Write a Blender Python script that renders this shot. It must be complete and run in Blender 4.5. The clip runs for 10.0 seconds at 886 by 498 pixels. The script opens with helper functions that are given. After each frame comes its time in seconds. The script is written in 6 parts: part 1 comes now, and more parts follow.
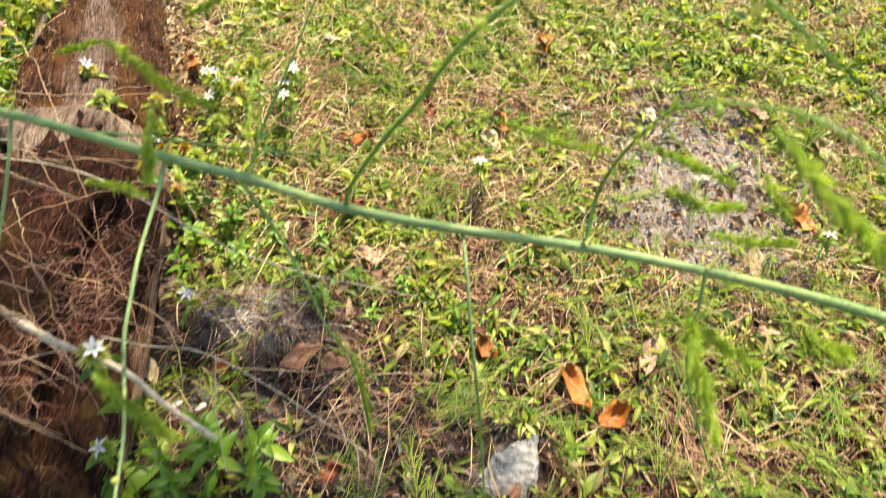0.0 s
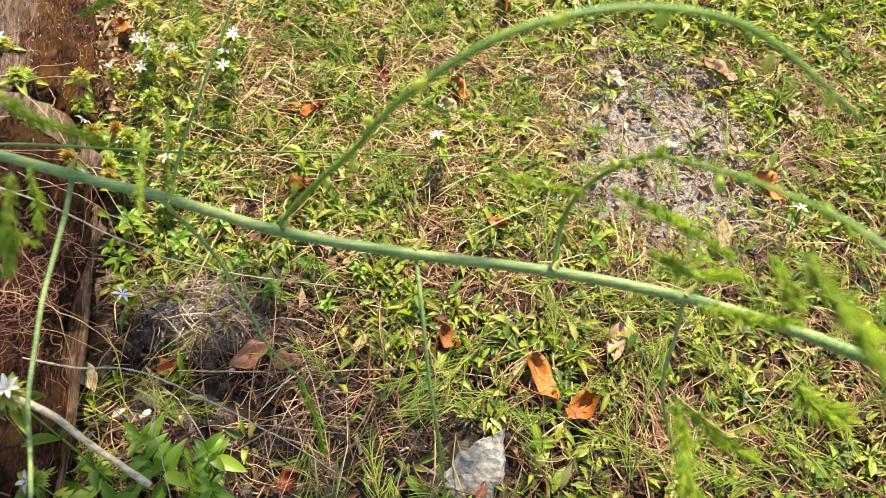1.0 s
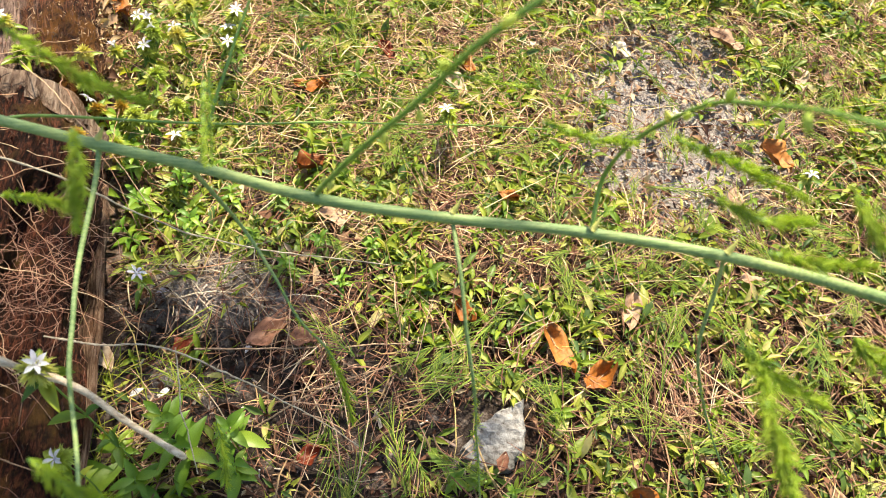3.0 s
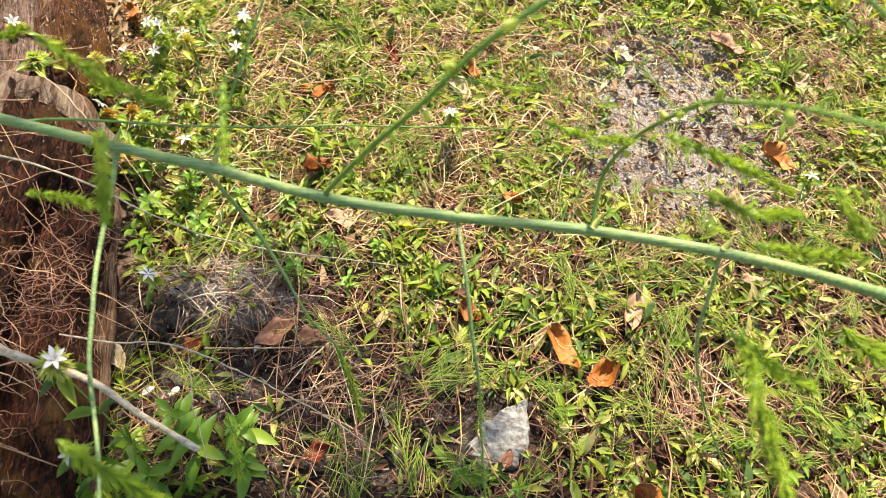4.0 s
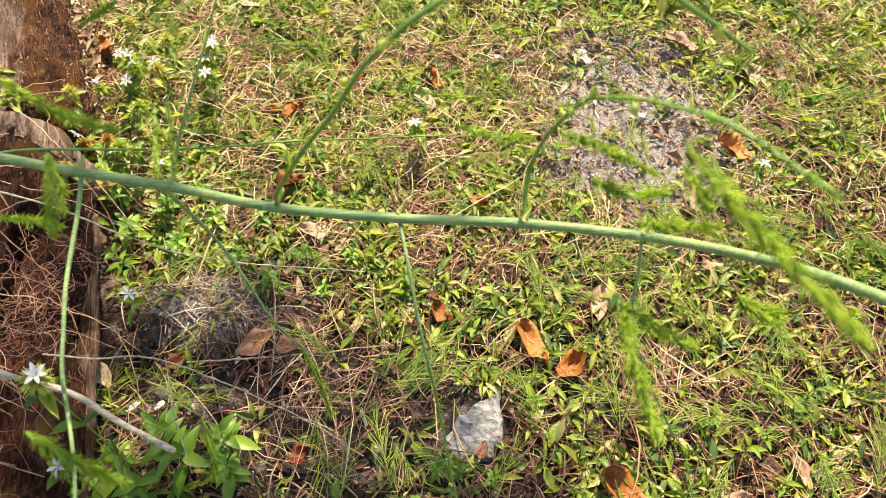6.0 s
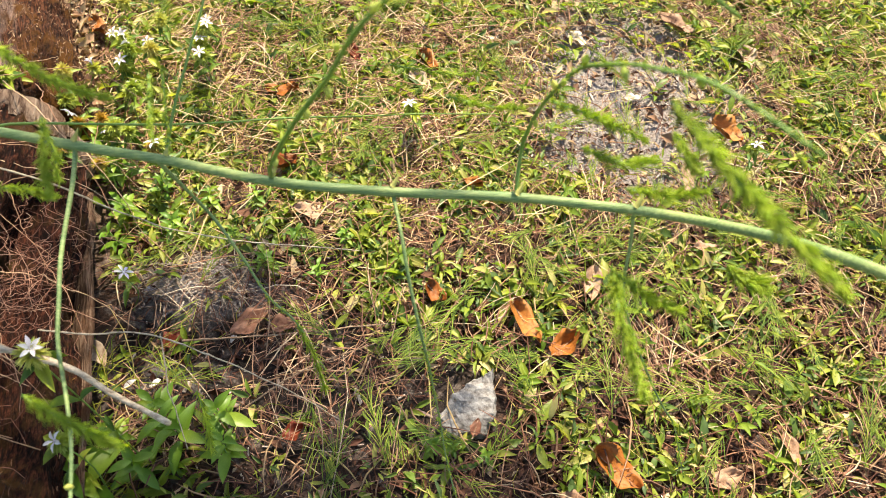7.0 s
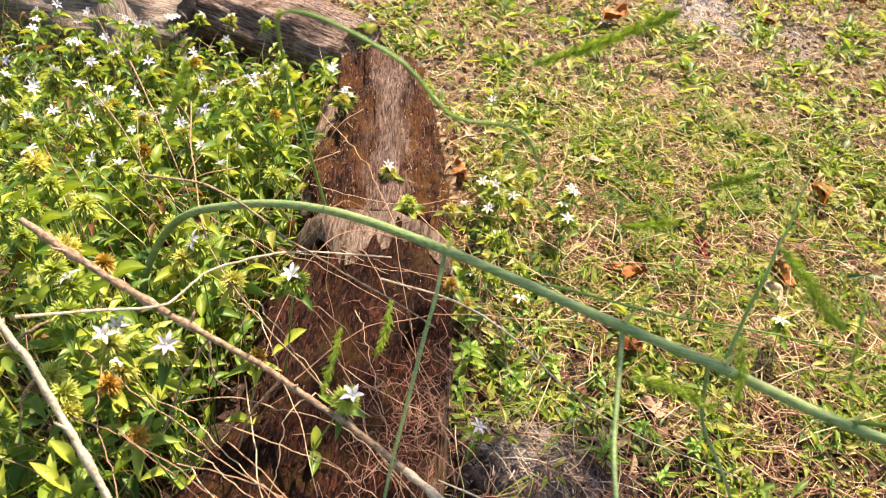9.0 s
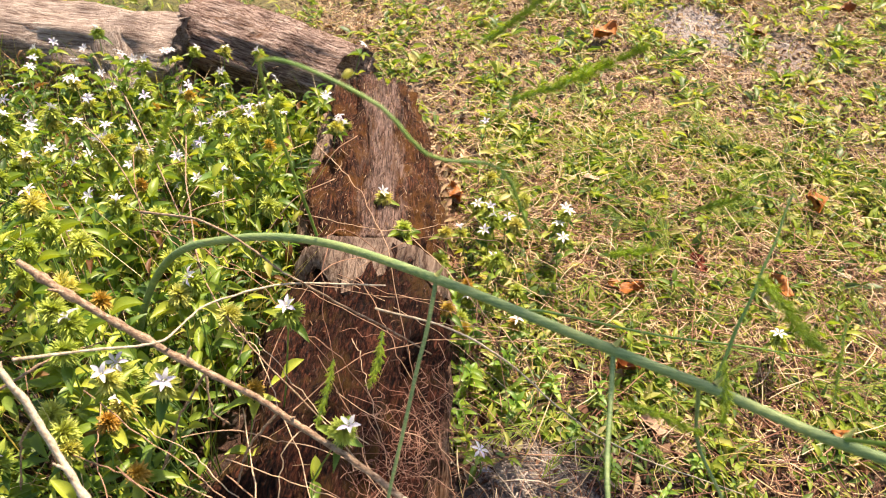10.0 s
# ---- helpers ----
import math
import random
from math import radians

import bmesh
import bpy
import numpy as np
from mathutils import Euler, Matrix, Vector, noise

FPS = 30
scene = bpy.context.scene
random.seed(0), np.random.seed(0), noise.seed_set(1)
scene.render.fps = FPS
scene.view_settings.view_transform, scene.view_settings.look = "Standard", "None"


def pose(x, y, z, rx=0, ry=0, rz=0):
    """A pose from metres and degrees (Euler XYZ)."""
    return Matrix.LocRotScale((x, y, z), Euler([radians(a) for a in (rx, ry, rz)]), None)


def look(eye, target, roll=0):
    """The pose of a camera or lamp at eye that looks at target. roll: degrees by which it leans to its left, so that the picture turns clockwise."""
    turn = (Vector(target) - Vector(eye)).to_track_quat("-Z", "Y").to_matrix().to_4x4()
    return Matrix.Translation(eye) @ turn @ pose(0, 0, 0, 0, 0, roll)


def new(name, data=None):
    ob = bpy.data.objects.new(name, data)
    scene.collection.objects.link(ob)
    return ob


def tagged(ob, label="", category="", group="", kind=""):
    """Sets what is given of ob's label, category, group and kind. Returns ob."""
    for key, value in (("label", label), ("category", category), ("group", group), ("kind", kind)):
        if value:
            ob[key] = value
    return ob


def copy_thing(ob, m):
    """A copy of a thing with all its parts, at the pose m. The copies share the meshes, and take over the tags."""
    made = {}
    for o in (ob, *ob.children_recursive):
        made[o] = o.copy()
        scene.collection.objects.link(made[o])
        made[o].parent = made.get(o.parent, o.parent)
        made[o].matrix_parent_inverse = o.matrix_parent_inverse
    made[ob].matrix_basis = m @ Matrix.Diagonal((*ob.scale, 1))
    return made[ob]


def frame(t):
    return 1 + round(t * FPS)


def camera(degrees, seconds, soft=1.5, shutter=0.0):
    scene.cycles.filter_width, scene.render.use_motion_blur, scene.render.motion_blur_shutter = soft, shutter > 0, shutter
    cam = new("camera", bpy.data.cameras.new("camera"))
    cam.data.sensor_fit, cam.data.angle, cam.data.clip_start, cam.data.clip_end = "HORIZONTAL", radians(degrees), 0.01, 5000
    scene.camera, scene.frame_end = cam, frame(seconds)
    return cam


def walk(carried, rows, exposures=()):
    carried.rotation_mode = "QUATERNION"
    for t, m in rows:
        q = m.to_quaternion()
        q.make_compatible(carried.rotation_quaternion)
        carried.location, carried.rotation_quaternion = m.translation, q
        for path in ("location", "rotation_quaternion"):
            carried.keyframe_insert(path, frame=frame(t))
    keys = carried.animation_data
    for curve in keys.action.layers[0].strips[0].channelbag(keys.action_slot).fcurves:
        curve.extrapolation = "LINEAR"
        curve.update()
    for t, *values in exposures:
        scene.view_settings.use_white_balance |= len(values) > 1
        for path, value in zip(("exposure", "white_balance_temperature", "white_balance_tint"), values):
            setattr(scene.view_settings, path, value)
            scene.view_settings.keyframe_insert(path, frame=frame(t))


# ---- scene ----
cam = camera(63.1, 10.0, soft=1.0, shutter=0.22)
cam.data.dof.use_dof = True
cam.data.dof.focus_distance = 1.15
cam.data.dof.aperture_fstop = 9
PATH = [
    (0, (0.021, 0.046, 1.039), (0.006, 1.335, -0.49), 4.7),
    (0.2, (0.043, 0.09, 1.044), (0.026, 1.47, -0.402), 4.2),
    (0.3, (0.053, 0.089, 1.027), (0.075, 1.503, -0.387), 4.8),
    (0.5, (0.065, 0.127, 1.021), (0.145, 1.485, -0.445), 6.0),
    (0.7, (0.057, 0.114, 0.995), (0.141, 1.387, -0.544), 6.9),
    (1, (0.026, 0.145, 1.027), (0.122, 1.315, -0.593), 7.5),
    (1.5, (0.018, 0.119, 1.015), (0.123, 1.286, -0.606), 6.9),
    (2, (-0.003, 0.128, 1.015), (0.098, 1.297, -0.604), 6.5),
    (2.5, (-0.009, 0.137, 1.011), (0.115, 1.265, -0.636), 7.7),
    (4, (-0.011, 0.119, 1.024), (0.099, 1.261, -0.614), 6.9),
    (4.5, (-0.002, 0.102, 1.04), (0.091, 1.254, -0.593), 4.9),
    (5, (0.014, 0.089, 1.05), (0.129, 1.261, -0.567), 4.5),
    (5.5, (0.03, 0.087, 1.06), (0.144, 1.264, -0.553), 3.5),
    (7, (0.034, 0.069, 1.056), (0.165, 1.205, -0.585), 4.5),
    (7.5, (-0.009, 0.077, 1.066), (0.09, 1.255, -0.547), 4.9),
    (8, (-0.125, 0.082, 1.054), (-0.186, 1.368, -0.476), 4.2),
    (8.5, (-0.243, 0.081, 1.04), (-0.49, 1.451, -0.395), 3.8),
    (9, (-0.321, 0.103, 1.021), (-0.647, 1.513, -0.361), 4.4),
    (9.5, (-0.331, 0.119, 1.024), (-0.69, 1.567, -0.308), 3.4),
    (10, (-0.31, 0.108, 1.035), (-0.655, 1.546, -0.312), 2.2),
]
walk(cam, [(t, look(eye, target, roll)) for t, eye, target, roll in PATH], exposures=[(0, 1.68, 7400, 0), (0.5, 1.46, 7350, 0), (1, 1.52, 7400, 1), (2, 1.61, 7400, 2), (4.5, 1.63, 7350, 2), (7, 1.57, 7450, 5), (8, 1.64, 7500, 7), (9, 1.60, 7550, 11), (10, 1.50, 7650, 14)])

# ---- light: clear sunny sky, high sun from beyond the log ----
SUN_FROM = Vector((0.16, 0.64, 1.0)).normalized()
world = bpy.data.worlds.new("sky")
scene.world = world
world.use_nodes = True
sky = world.node_tree.nodes.new("ShaderNodeTexSky")
sky.sky_type, sky.sun_disc = "NISHITA", False
sky.sun_elevation = math.asin(SUN_FROM.z)
sky.sun_rotation = math.atan2(SUN_FROM.x, SUN_FROM.y)
world.node_tree.links.new(sky.outputs[0], world.node_tree.nodes["Background"].inputs[0])
world.node_tree.nodes["Background"].inputs[1].default_value = 0.10
sun = new("sun", bpy.data.lights.new("sun", "SUN"))
sun.data.energy, sun.data.angle, sun.data.color = 4.3, radians(0.7), (1.0, 0.92, 0.78)
sun.rotation_euler = SUN_FROM.to_track_quat("Z", "Y").to_euler()

rng = np.random.default_rng(7)


# ---- materials ----
def nodes_of(name):
    m = bpy.data.materials.new(name)
    m.use_nodes = True
    nt = m.node_tree
    return m, nt, nt.nodes["Principled BSDF"], nt.nodes["Material Output"]


def ramp(nt, fac, stops, linear=True):
    r = nt.nodes.new("ShaderNodeValToRGB")
    r.color_ramp.interpolation = "LINEAR" if linear else "CONSTANT"
    el = r.color_ramp.elements
    while len(el) < len(stops):
        el.new(0.5)
    for e, (p, c) in zip(el, stops):
        e.position, e.color = p, (*c, 1)
    nt.links.new(fac, r.inputs[0])
    return r.outputs[0]


def noise_tex(nt, scale, detail=4.0, rough=0.6, coord="Object", stretch=None, dist=0.0):
    tc = nt.nodes.new("ShaderNodeTexCoord")
    n = nt.nodes.new("ShaderNodeTexNoise")
    n.inputs["Scale"].default_value, n.inputs["Detail"].default_value = scale, detail
    n.inputs["Roughness"].default_value, n.inputs["Distortion"].default_value = rough, dist
    src = tc.outputs[coord]
    if stretch:
        mp = nt.nodes.new("ShaderNodeMapping")
        mp.inputs["Scale"].default_value = stretch
        nt.links.new(src, mp.inputs[0])
        src = mp.outputs[0]
    nt.links.new(src, n.inputs["Vector"])
    return n.outputs["Fac"]


def mix_rgb(nt, fac, a, b, mode="MIX"):
    m = nt.nodes.new("ShaderNodeMix")
    m.data_type, m.blend_type = "RGBA", mode
    for socket, v in ((m.inputs[0], fac), (m.inputs[6], a), (m.inputs[7], b)):
        if isinstance(v, (int, float)):
            socket.default_value = v
        elif isinstance(v, tuple):
            socket.default_value = (*v, 1)
        else:
            nt.links.new(v, socket)
    return m.outputs[2]


def bump(nt, bsdf, height, strength, distance):
    b = nt.nodes.new("ShaderNodeBump")
    b.inputs["Strength"].default_value, b.inputs["Distance"].default_value = strength, distance
    nt.links.new(height, b.inputs["Height"])
    nt.links.new(b.outputs[0], bsdf.inputs["Normal"])


def random_of(nt, island):
    if island:
        return nt.nodes.new("ShaderNodeNewGeometry").outputs["Random Per Island"]
    return nt.nodes.new("ShaderNodeObjectInfo").outputs["Random"]


def foliage(name, stops, island=True, rough=0.55, through_light=0.4, blotch=60.0, tint=(1.25, 1.2, 0.55)):
    m, nt, bsdf, out = nodes_of(name)
    col = ramp(nt, random_of(nt, island), stops)
    spots = ramp(nt, noise_tex(nt, blotch, 3), [(0.3, (0.72, 0.72, 0.72)), (0.7, (1.15, 1.12, 1.0))])
    col = mix_rgb(nt, 1.0, col, spots, "MULTIPLY")
    nt.links.new(col, bsdf.inputs["Base Color"])
    bsdf.inputs["Roughness"].default_value = rough
    bsdf.inputs["Specular IOR Level"].default_value = 0.4
    if through_light:
        tr = nt.nodes.new("ShaderNodeBsdfTranslucent")
        nt.links.new(mix_rgb(nt, 1.0, col, tint, "MULTIPLY"), tr.inputs[0])
        ms = nt.nodes.new("ShaderNodeMixShader")
        ms.inputs[0].default_value = through_light
        nt.links.new(bsdf.outputs[0], ms.inputs[1])
        nt.links.new(tr.outputs[0], ms.inputs[2])
        nt.links.new(ms.outputs[0], out.inputs[0])
    return m


def soil_material():
    m, nt, bsdf, out = nodes_of("soil")
    at = nt.nodes.new("ShaderNodeAttribute")
    at.attribute_name = "sand"
    fine = noise_tex(nt, 260, 5, 0.7)
    mid = noise_tex(nt, 38, 5, 0.65)
    humus = ramp(nt, mid, [(0.3, (0.010, 0.006, 0.005)), (0.52, (0.036, 0.021, 0.017)), (0.72, (0.11, 0.070, 0.054))])
    at2 = nt.nodes.new("ShaderNodeAttribute")
    at2.attribute_name = "hollow"
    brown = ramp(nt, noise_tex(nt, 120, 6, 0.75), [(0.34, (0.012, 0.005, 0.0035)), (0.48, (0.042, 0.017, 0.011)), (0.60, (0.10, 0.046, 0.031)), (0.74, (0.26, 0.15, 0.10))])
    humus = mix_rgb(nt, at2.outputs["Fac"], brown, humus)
    # tan takes over from the brown with distance
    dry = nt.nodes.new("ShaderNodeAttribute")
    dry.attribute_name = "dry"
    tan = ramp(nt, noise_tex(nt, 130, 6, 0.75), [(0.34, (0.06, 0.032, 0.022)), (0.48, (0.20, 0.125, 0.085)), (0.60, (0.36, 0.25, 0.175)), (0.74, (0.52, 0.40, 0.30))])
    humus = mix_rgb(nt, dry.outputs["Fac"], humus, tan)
    sand = ramp(nt, fine, [(0.28, (0.10, 0.078, 0.077)), (0.48, (0.29, 0.248, 0.242)), (0.72, (0.52, 0.47, 0.46))])
    edge = nt.nodes.new("ShaderNodeMath")
    edge.operation = "MULTIPLY_ADD"
    nt.links.new(mid, edge.inputs[0])
    edge.inputs[1].default_value, edge.inputs[2].default_value = 2.6, -1.42
    add = nt.nodes.new("ShaderNodeMath")
    add.use_clamp = True
    nt.links.new(edge.outputs[0], add.inputs[0])
    nt.links.new(at.outputs["Fac"], add.inputs[1])
    col = mix_rgb(nt, add.outputs[0], humus, sand)
    turf = nt.nodes.new("ShaderNodeAttribute")
    turf.attribute_name = "turf"
    green = ramp(nt, noise_tex(nt, 60, 6, 0.75), [(0.36, (0.03, 0.020, 0.011)), (0.45, (0.075, 0.075, 0.020)), (0.54, (0.135, 0.135, 0.030)), (0.63, (0.20, 0.145, 0.070)), (0.72, (0.30, 0.22, 0.13))])
    col = mix_rgb(nt, turf.outputs["Fac"], col, green)
    nt.links.new(col, bsdf.inputs["Base Color"])
    bsdf.inputs["Roughness"].default_value = 0.95
    bump(nt, bsdf, fine, 0.9, 0.010)
    return m


def bark_material(name, dark, mid, pale, moss, axis_stretch=(6, 90, 90), moss_at=0.62, ridge=None):
    m, nt, bsdf, out = nodes_of(name)
    fibre = noise_tex(nt, 1.0, 6, 0.7, stretch=axis_stretch, dist=0.4)
    blot = noise_tex(nt, 9, 4, 0.6)
    col = ramp(nt, fibre, [(0.38, dark), (0.5, mid), (0.66, pale)])
    tone = ramp(nt, blot, [(0.35, (0.55, 0.5, 0.48)), (0.6, (1.1, 1.05, 1.0))])
    col = mix_rgb(nt, 1.0, col, tone, "MULTIPLY")
    bsdf.inputs["Specular IOR Level"].default_value = 0.15
    patch = ramp(nt, noise_tex(nt, 13, 5, 0.7), [(moss_at - 0.06, (0, 0, 0)), (moss_at + 0.08, (1, 1, 1))])
    col = mix_rgb(nt, patch, col, moss)
    if ridge:
        # a paler strip along the log, at this distance from its axis
        sep = nt.nodes.new("ShaderNodeSeparateXYZ")
        nt.links.new(nt.nodes.new("ShaderNodeTexCoord").outputs["Object"], sep.inputs[0])
        wav = nt.nodes.new("ShaderNodeMath")
        wav.operation = "MULTIPLY_ADD"
        nt.links.new(noise_tex(nt, 1.0, 5, 0.7, stretch=(9, 45, 45)), wav.inputs[0])
        wav.inputs[1].default_value = 0.16
        nt.links.new(sep.outputs[1], wav.inputs[2])
        at = ridge[0] + 0.08
        strip = ramp(nt, wav.outputs[0], [(at - 0.05, (0, 0, 0)), (at - 0.012, (1, 1, 1)), (at + 0.012, (1, 1, 1)), (at + 0.045, (0, 0, 0))])
        strip_col = ramp(nt, fibre, [(0.34, tuple(0.12 * c for c in ridge[1])), (0.5, tuple(0.5 * c for c in ridge[1])), (0.66, ridge[1])])
        col = mix_rgb(nt, strip, col, strip_col)
    nt.links.new(col, bsdf.inputs["Base Color"])
    bsdf.inputs["Roughness"].default_value = 0.9
    bump(nt, bsdf, fibre, 1.0, 0.016)
    return m


def grain_material(name, stops, scale=30, stretch=(3, 60, 60), rough=0.8, bump_by=0.003):
    m, nt, bsdf, out = nodes_of(name)
    g = noise_tex(nt, 1.0 if stretch else scale, 5, 0.65, stretch=stretch)
    nt.links.new(ramp(nt, g, stops), bsdf.inputs["Base Color"])
    bsdf.inputs["Roughness"].default_value = rough
    bump(nt, bsdf, g, 0.6, bump_by)
    return m


def dead_leaf_material(name, stops):
    m, nt, bsdf, out = nodes_of(name)
    col = ramp(nt, random_of(nt, False), stops)
    mott = ramp(nt, noise_tex(nt, 90, 5, 0.7), [(0.3, (0.5, 0.42, 0.36)), (0.55, (1.0, 1.0, 1.0)), (0.8, (1.25, 1.2, 1.1))])
    col = mix_rgb(nt, 1.0, col, mott, "MULTIPLY")
    nt.links.new(col, bsdf.inputs["Base Color"])
    bsdf.inputs["Roughness"].default_value = 0.5
    bsdf.inputs["Specular IOR Level"].default_value = 0.25
    bump(nt, bsdf, noise_tex(nt, 300, 3), 0.35, 0.002)
    tr = nt.nodes.new("ShaderNodeBsdfTranslucent")
    nt.links.new(col, tr.inputs[0])
    ms = nt.nodes.new("ShaderNodeMixShader")
    ms.inputs[0].default_value = 0.18
    nt.links.new(bsdf.outputs[0], ms.inputs[1])
    nt.links.new(tr.outputs[0], ms.inputs[2])
    nt.links.new(ms.outputs[0], out.inputs[0])
    return m


def stem_material():
    """Waxy green skin with fine lengthwise lines and yellower patches."""
    m, nt, bsdf, out = nodes_of("green_stem")
    lines = noise_tex(nt, 1.0, 4, 0.6, stretch=(14, 480, 480))
    col = ramp(nt, lines, [(0.3, (0.09, 0.155, 0.058)), (0.5, (0.16, 0.235, 0.088)), (0.72, (0.29, 0.355, 0.155))])
    yellow = ramp(nt, noise_tex(nt, 24, 4, 0.65), [(0.48, (0, 0, 0)), (0.76, (0.6, 0.6, 0.6))])
    col = mix_rgb(nt, yellow, col, (0.37, 0.40, 0.14))
    specks = ramp(nt, noise_tex(nt, 420, 2), [(0.66, (0, 0, 0)), (0.72, (0.6, 0.6, 0.6))])
    col = mix_rgb(nt, specks, col, (0.10, 0.10, 0.05))
    nt.links.new(col, bsdf.inputs["Base Color"])
    bsdf.inputs["Roughness"].default_value = 0.55
    bsdf.inputs["Specular IOR Level"].default_value = 0.3
    bump(nt, bsdf, lines, 0.5, 0.0014)
    return m


SOIL = soil_material()
WEED = foliage("weed_leaf", [(0.0, (0.08, 0.14, 0.030)), (0.08, (0.10, 0.17, 0.065)), (0.28, (0.17, 0.26, 0.036)), (0.6, (0.29, 0.36, 0.05)), (0.85, (0.43, 0.44, 0.10)), (1.0, (0.58, 0.49, 0.24))], rough=0.44, through_light=0.44, tint=(1.12, 1.2, 0.55))
WEED_PART = foliage("sprig_leaf", [(0.0, (0.09, 0.17, 0.016)), (0.5, (0.17, 0.27, 0.022)), (1.0, (0.30, 0.36, 0.04))], island=False)
CLUMP = foliage("clump_leaf", [(0.0, (0.20, 0.085, 0.035)), (0.06, (0.26, 0.13, 0.05)), (0.09, (0.05, 0.11, 0.028)), (0.35, (0.10, 0.19, 0.055)), (0.6, (0.18, 0.27, 0.05)), (0.82, (0.29, 0.36, 0.06)), (0.94, (0.46, 0.46, 0.09)), (1.0, (0.58, 0.52, 0.15))], rough=0.48, through_light=0.55, tint=(1.05, 1.2, 0.5))
ROSETTE = foliage("rosette_leaf", [(0.0, (0.08, 0.17, 0.03)), (0.5, (0.20, 0.29, 0.035)), (0.8, (0.33, 0.39, 0.05)), (1.0, (0.46, 0.50, 0.08))], island=False, rough=0.42, through_light=0.3)
# pale straw: the far ground's own tan, with sunlight partly put into the colour
PALE_STRAW = foliage("pale_straw", [(0.0, (0.26, 0.12, 0.065)), (0.35, (0.47, 0.28, 0.16)), (0.7, (0.64, 0.46, 0.28)), (1.0, (0.76, 0.62, 0.40))], rough=0.7, through_light=0.0)
BROAD = foliage("broad_leaf", [(0.0, (0.12, 0.25, 0.035)), (0.6, (0.20, 0.34, 0.045)), (1.0, (0.30, 0.42, 0.06))], island=False, rough=0.4)
GRASS = foliage("grass_blade", [(0.0, (0.16, 0.27, 0.03)), (0.4, (0.34, 0.42, 0.05)), (0.65, (0.52, 0.50, 0.12)), (1.0, (0.70, 0.57, 0.29))], through_light=0.45)
NEEDLE = foliage("asparagus_needle", [(0.0, (0.28, 0.43, 0.042)), (1.0, (0.50, 0.60, 0.08))], through_light=0.55)
TUFT = foliage("seedling_needle", [(0.0, (0.10, 0.19, 0.035)), (0.5, (0.24, 0.35, 0.055)), (1.0, (0.40, 0.46, 0.09))], through_light=0.45)
BRIGHT_NEEDLE = foliage("young_needle", [(0.0, (0.28, 0.43, 0.042)), (1.0, (0.50, 0.60, 0.08))], through_light=0.5)
STEM = stem_material()
TWIG_GREEN = grain_material("green_branch", [(0.3, (0.09, 0.18, 0.03)), (0.7, (0.18, 0.29, 0.05))], stretch=(40, 40, 40), rough=0.5, bump_by=0.0004)
NODE = grain_material("yellow_node", [(0.3, (0.30, 0.30, 0.07)), (0.7, (0.45, 0.42, 0.12))], stretch=(80, 80, 80), rough=0.6, bump_by=0.0004)
STRAW = foliage("dry_straw", [(0.0, (0.07, 0.022, 0.014)), (0.45, (0.17, 0.064, 0.039)), (0.7, (0.29, 0.140, 0.086)), (0.9, (0.44, 0.28, 0.18)), (1.0, (0.60, 0.46, 0.31))], rough=0.75, through_light=0.0)
GREY_STRAW = foliage("grey_straw", [(0.0, (0.09, 0.055, 0.045)), (0.4, (0.24, 0.17, 0.14)), (0.75, (0.42, 0.33, 0.27)), (1.0, (0.58, 0.49, 0.40))], rough=0.8, through_light=0.0)
ROOTLET = foliage("rootlet", [(0.0, (0.12, 0.045, 0.032)), (0.5, (0.30, 0.14, 0.105)), (1.0, (0.52, 0.31, 0.24))], rough=0.8, through_light=0.0)
HEAP = foliage("pink_straw", [(0.0, (0.12, 0.045, 0.030)), (0.4, (0.28, 0.135, 0.095)), (0.75, (0.44, 0.28, 0.20)), (1.0, (0.62, 0.49, 0.37))], rough=0.75, through_light=0.0)
RUNNER = foliage("woody_runner", [(0.0, (0.07, 0.028, 0.018)), (0.5, (0.17, 0.080, 0.048)), (0.85, (0.32, 0.19, 0.12)), (1.0, (0.42, 0.32, 0.14))], rough=0.7, through_light=0.0)
FIBRE = foliage("bark_fibre", [(0.0, (0.025, 0.008, 0.004)), (0.5, (0.10, 0.034, 0.016)), (0.82, (0.24, 0.12, 0.07)), (1.0, (0.50, 0.36, 0.24))], rough=0.85, through_light=0.0)
DARK_FIBRE = foliage("dark_bark_fibre", [(0.0, (0.015, 0.005, 0.003)), (0.5, (0.05, 0.018, 0.010)), (0.9, (0.12, 0.05, 0.028)), (1.0, (0.28, 0.16, 0.10))], rough=0.85, through_light=0.0)
FLAKE = foliage("litter_flake", [(0.0, (0.030, 0.009, 0.006)), (0.4, (0.085, 0.030, 0.019)), (0.72, (0.19, 0.085, 0.053)), (0.9, (0.36, 0.215, 0.14)), (1.0, (0.58, 0.44, 0.31))], rough=0.8, through_light=0.1)
# lighter copy of litter_flake: tan litter, its colour also raised to brighten far ground
PALE_FLAKE = foliage("pale_litter_flake", [(0.0, (0.09, 0.04, 0.026)), (0.3, (0.22, 0.12, 0.078)), (0.6, (0.40, 0.26, 0.17)), (0.85, (0.54, 0.40, 0.27)), (1.0, (0.66, 0.55, 0.40))], rough=0.8, through_light=0.1)
CRUMB = foliage("crumb", [(0.0, (0.09, 0.055, 0.052)), (0.3, (0.21, 0.145, 0.14)), (0.65, (0.38, 0.30, 0.285)), (1.0, (0.66, 0.58, 0.55))], rough=0.9, through_light=0.0)
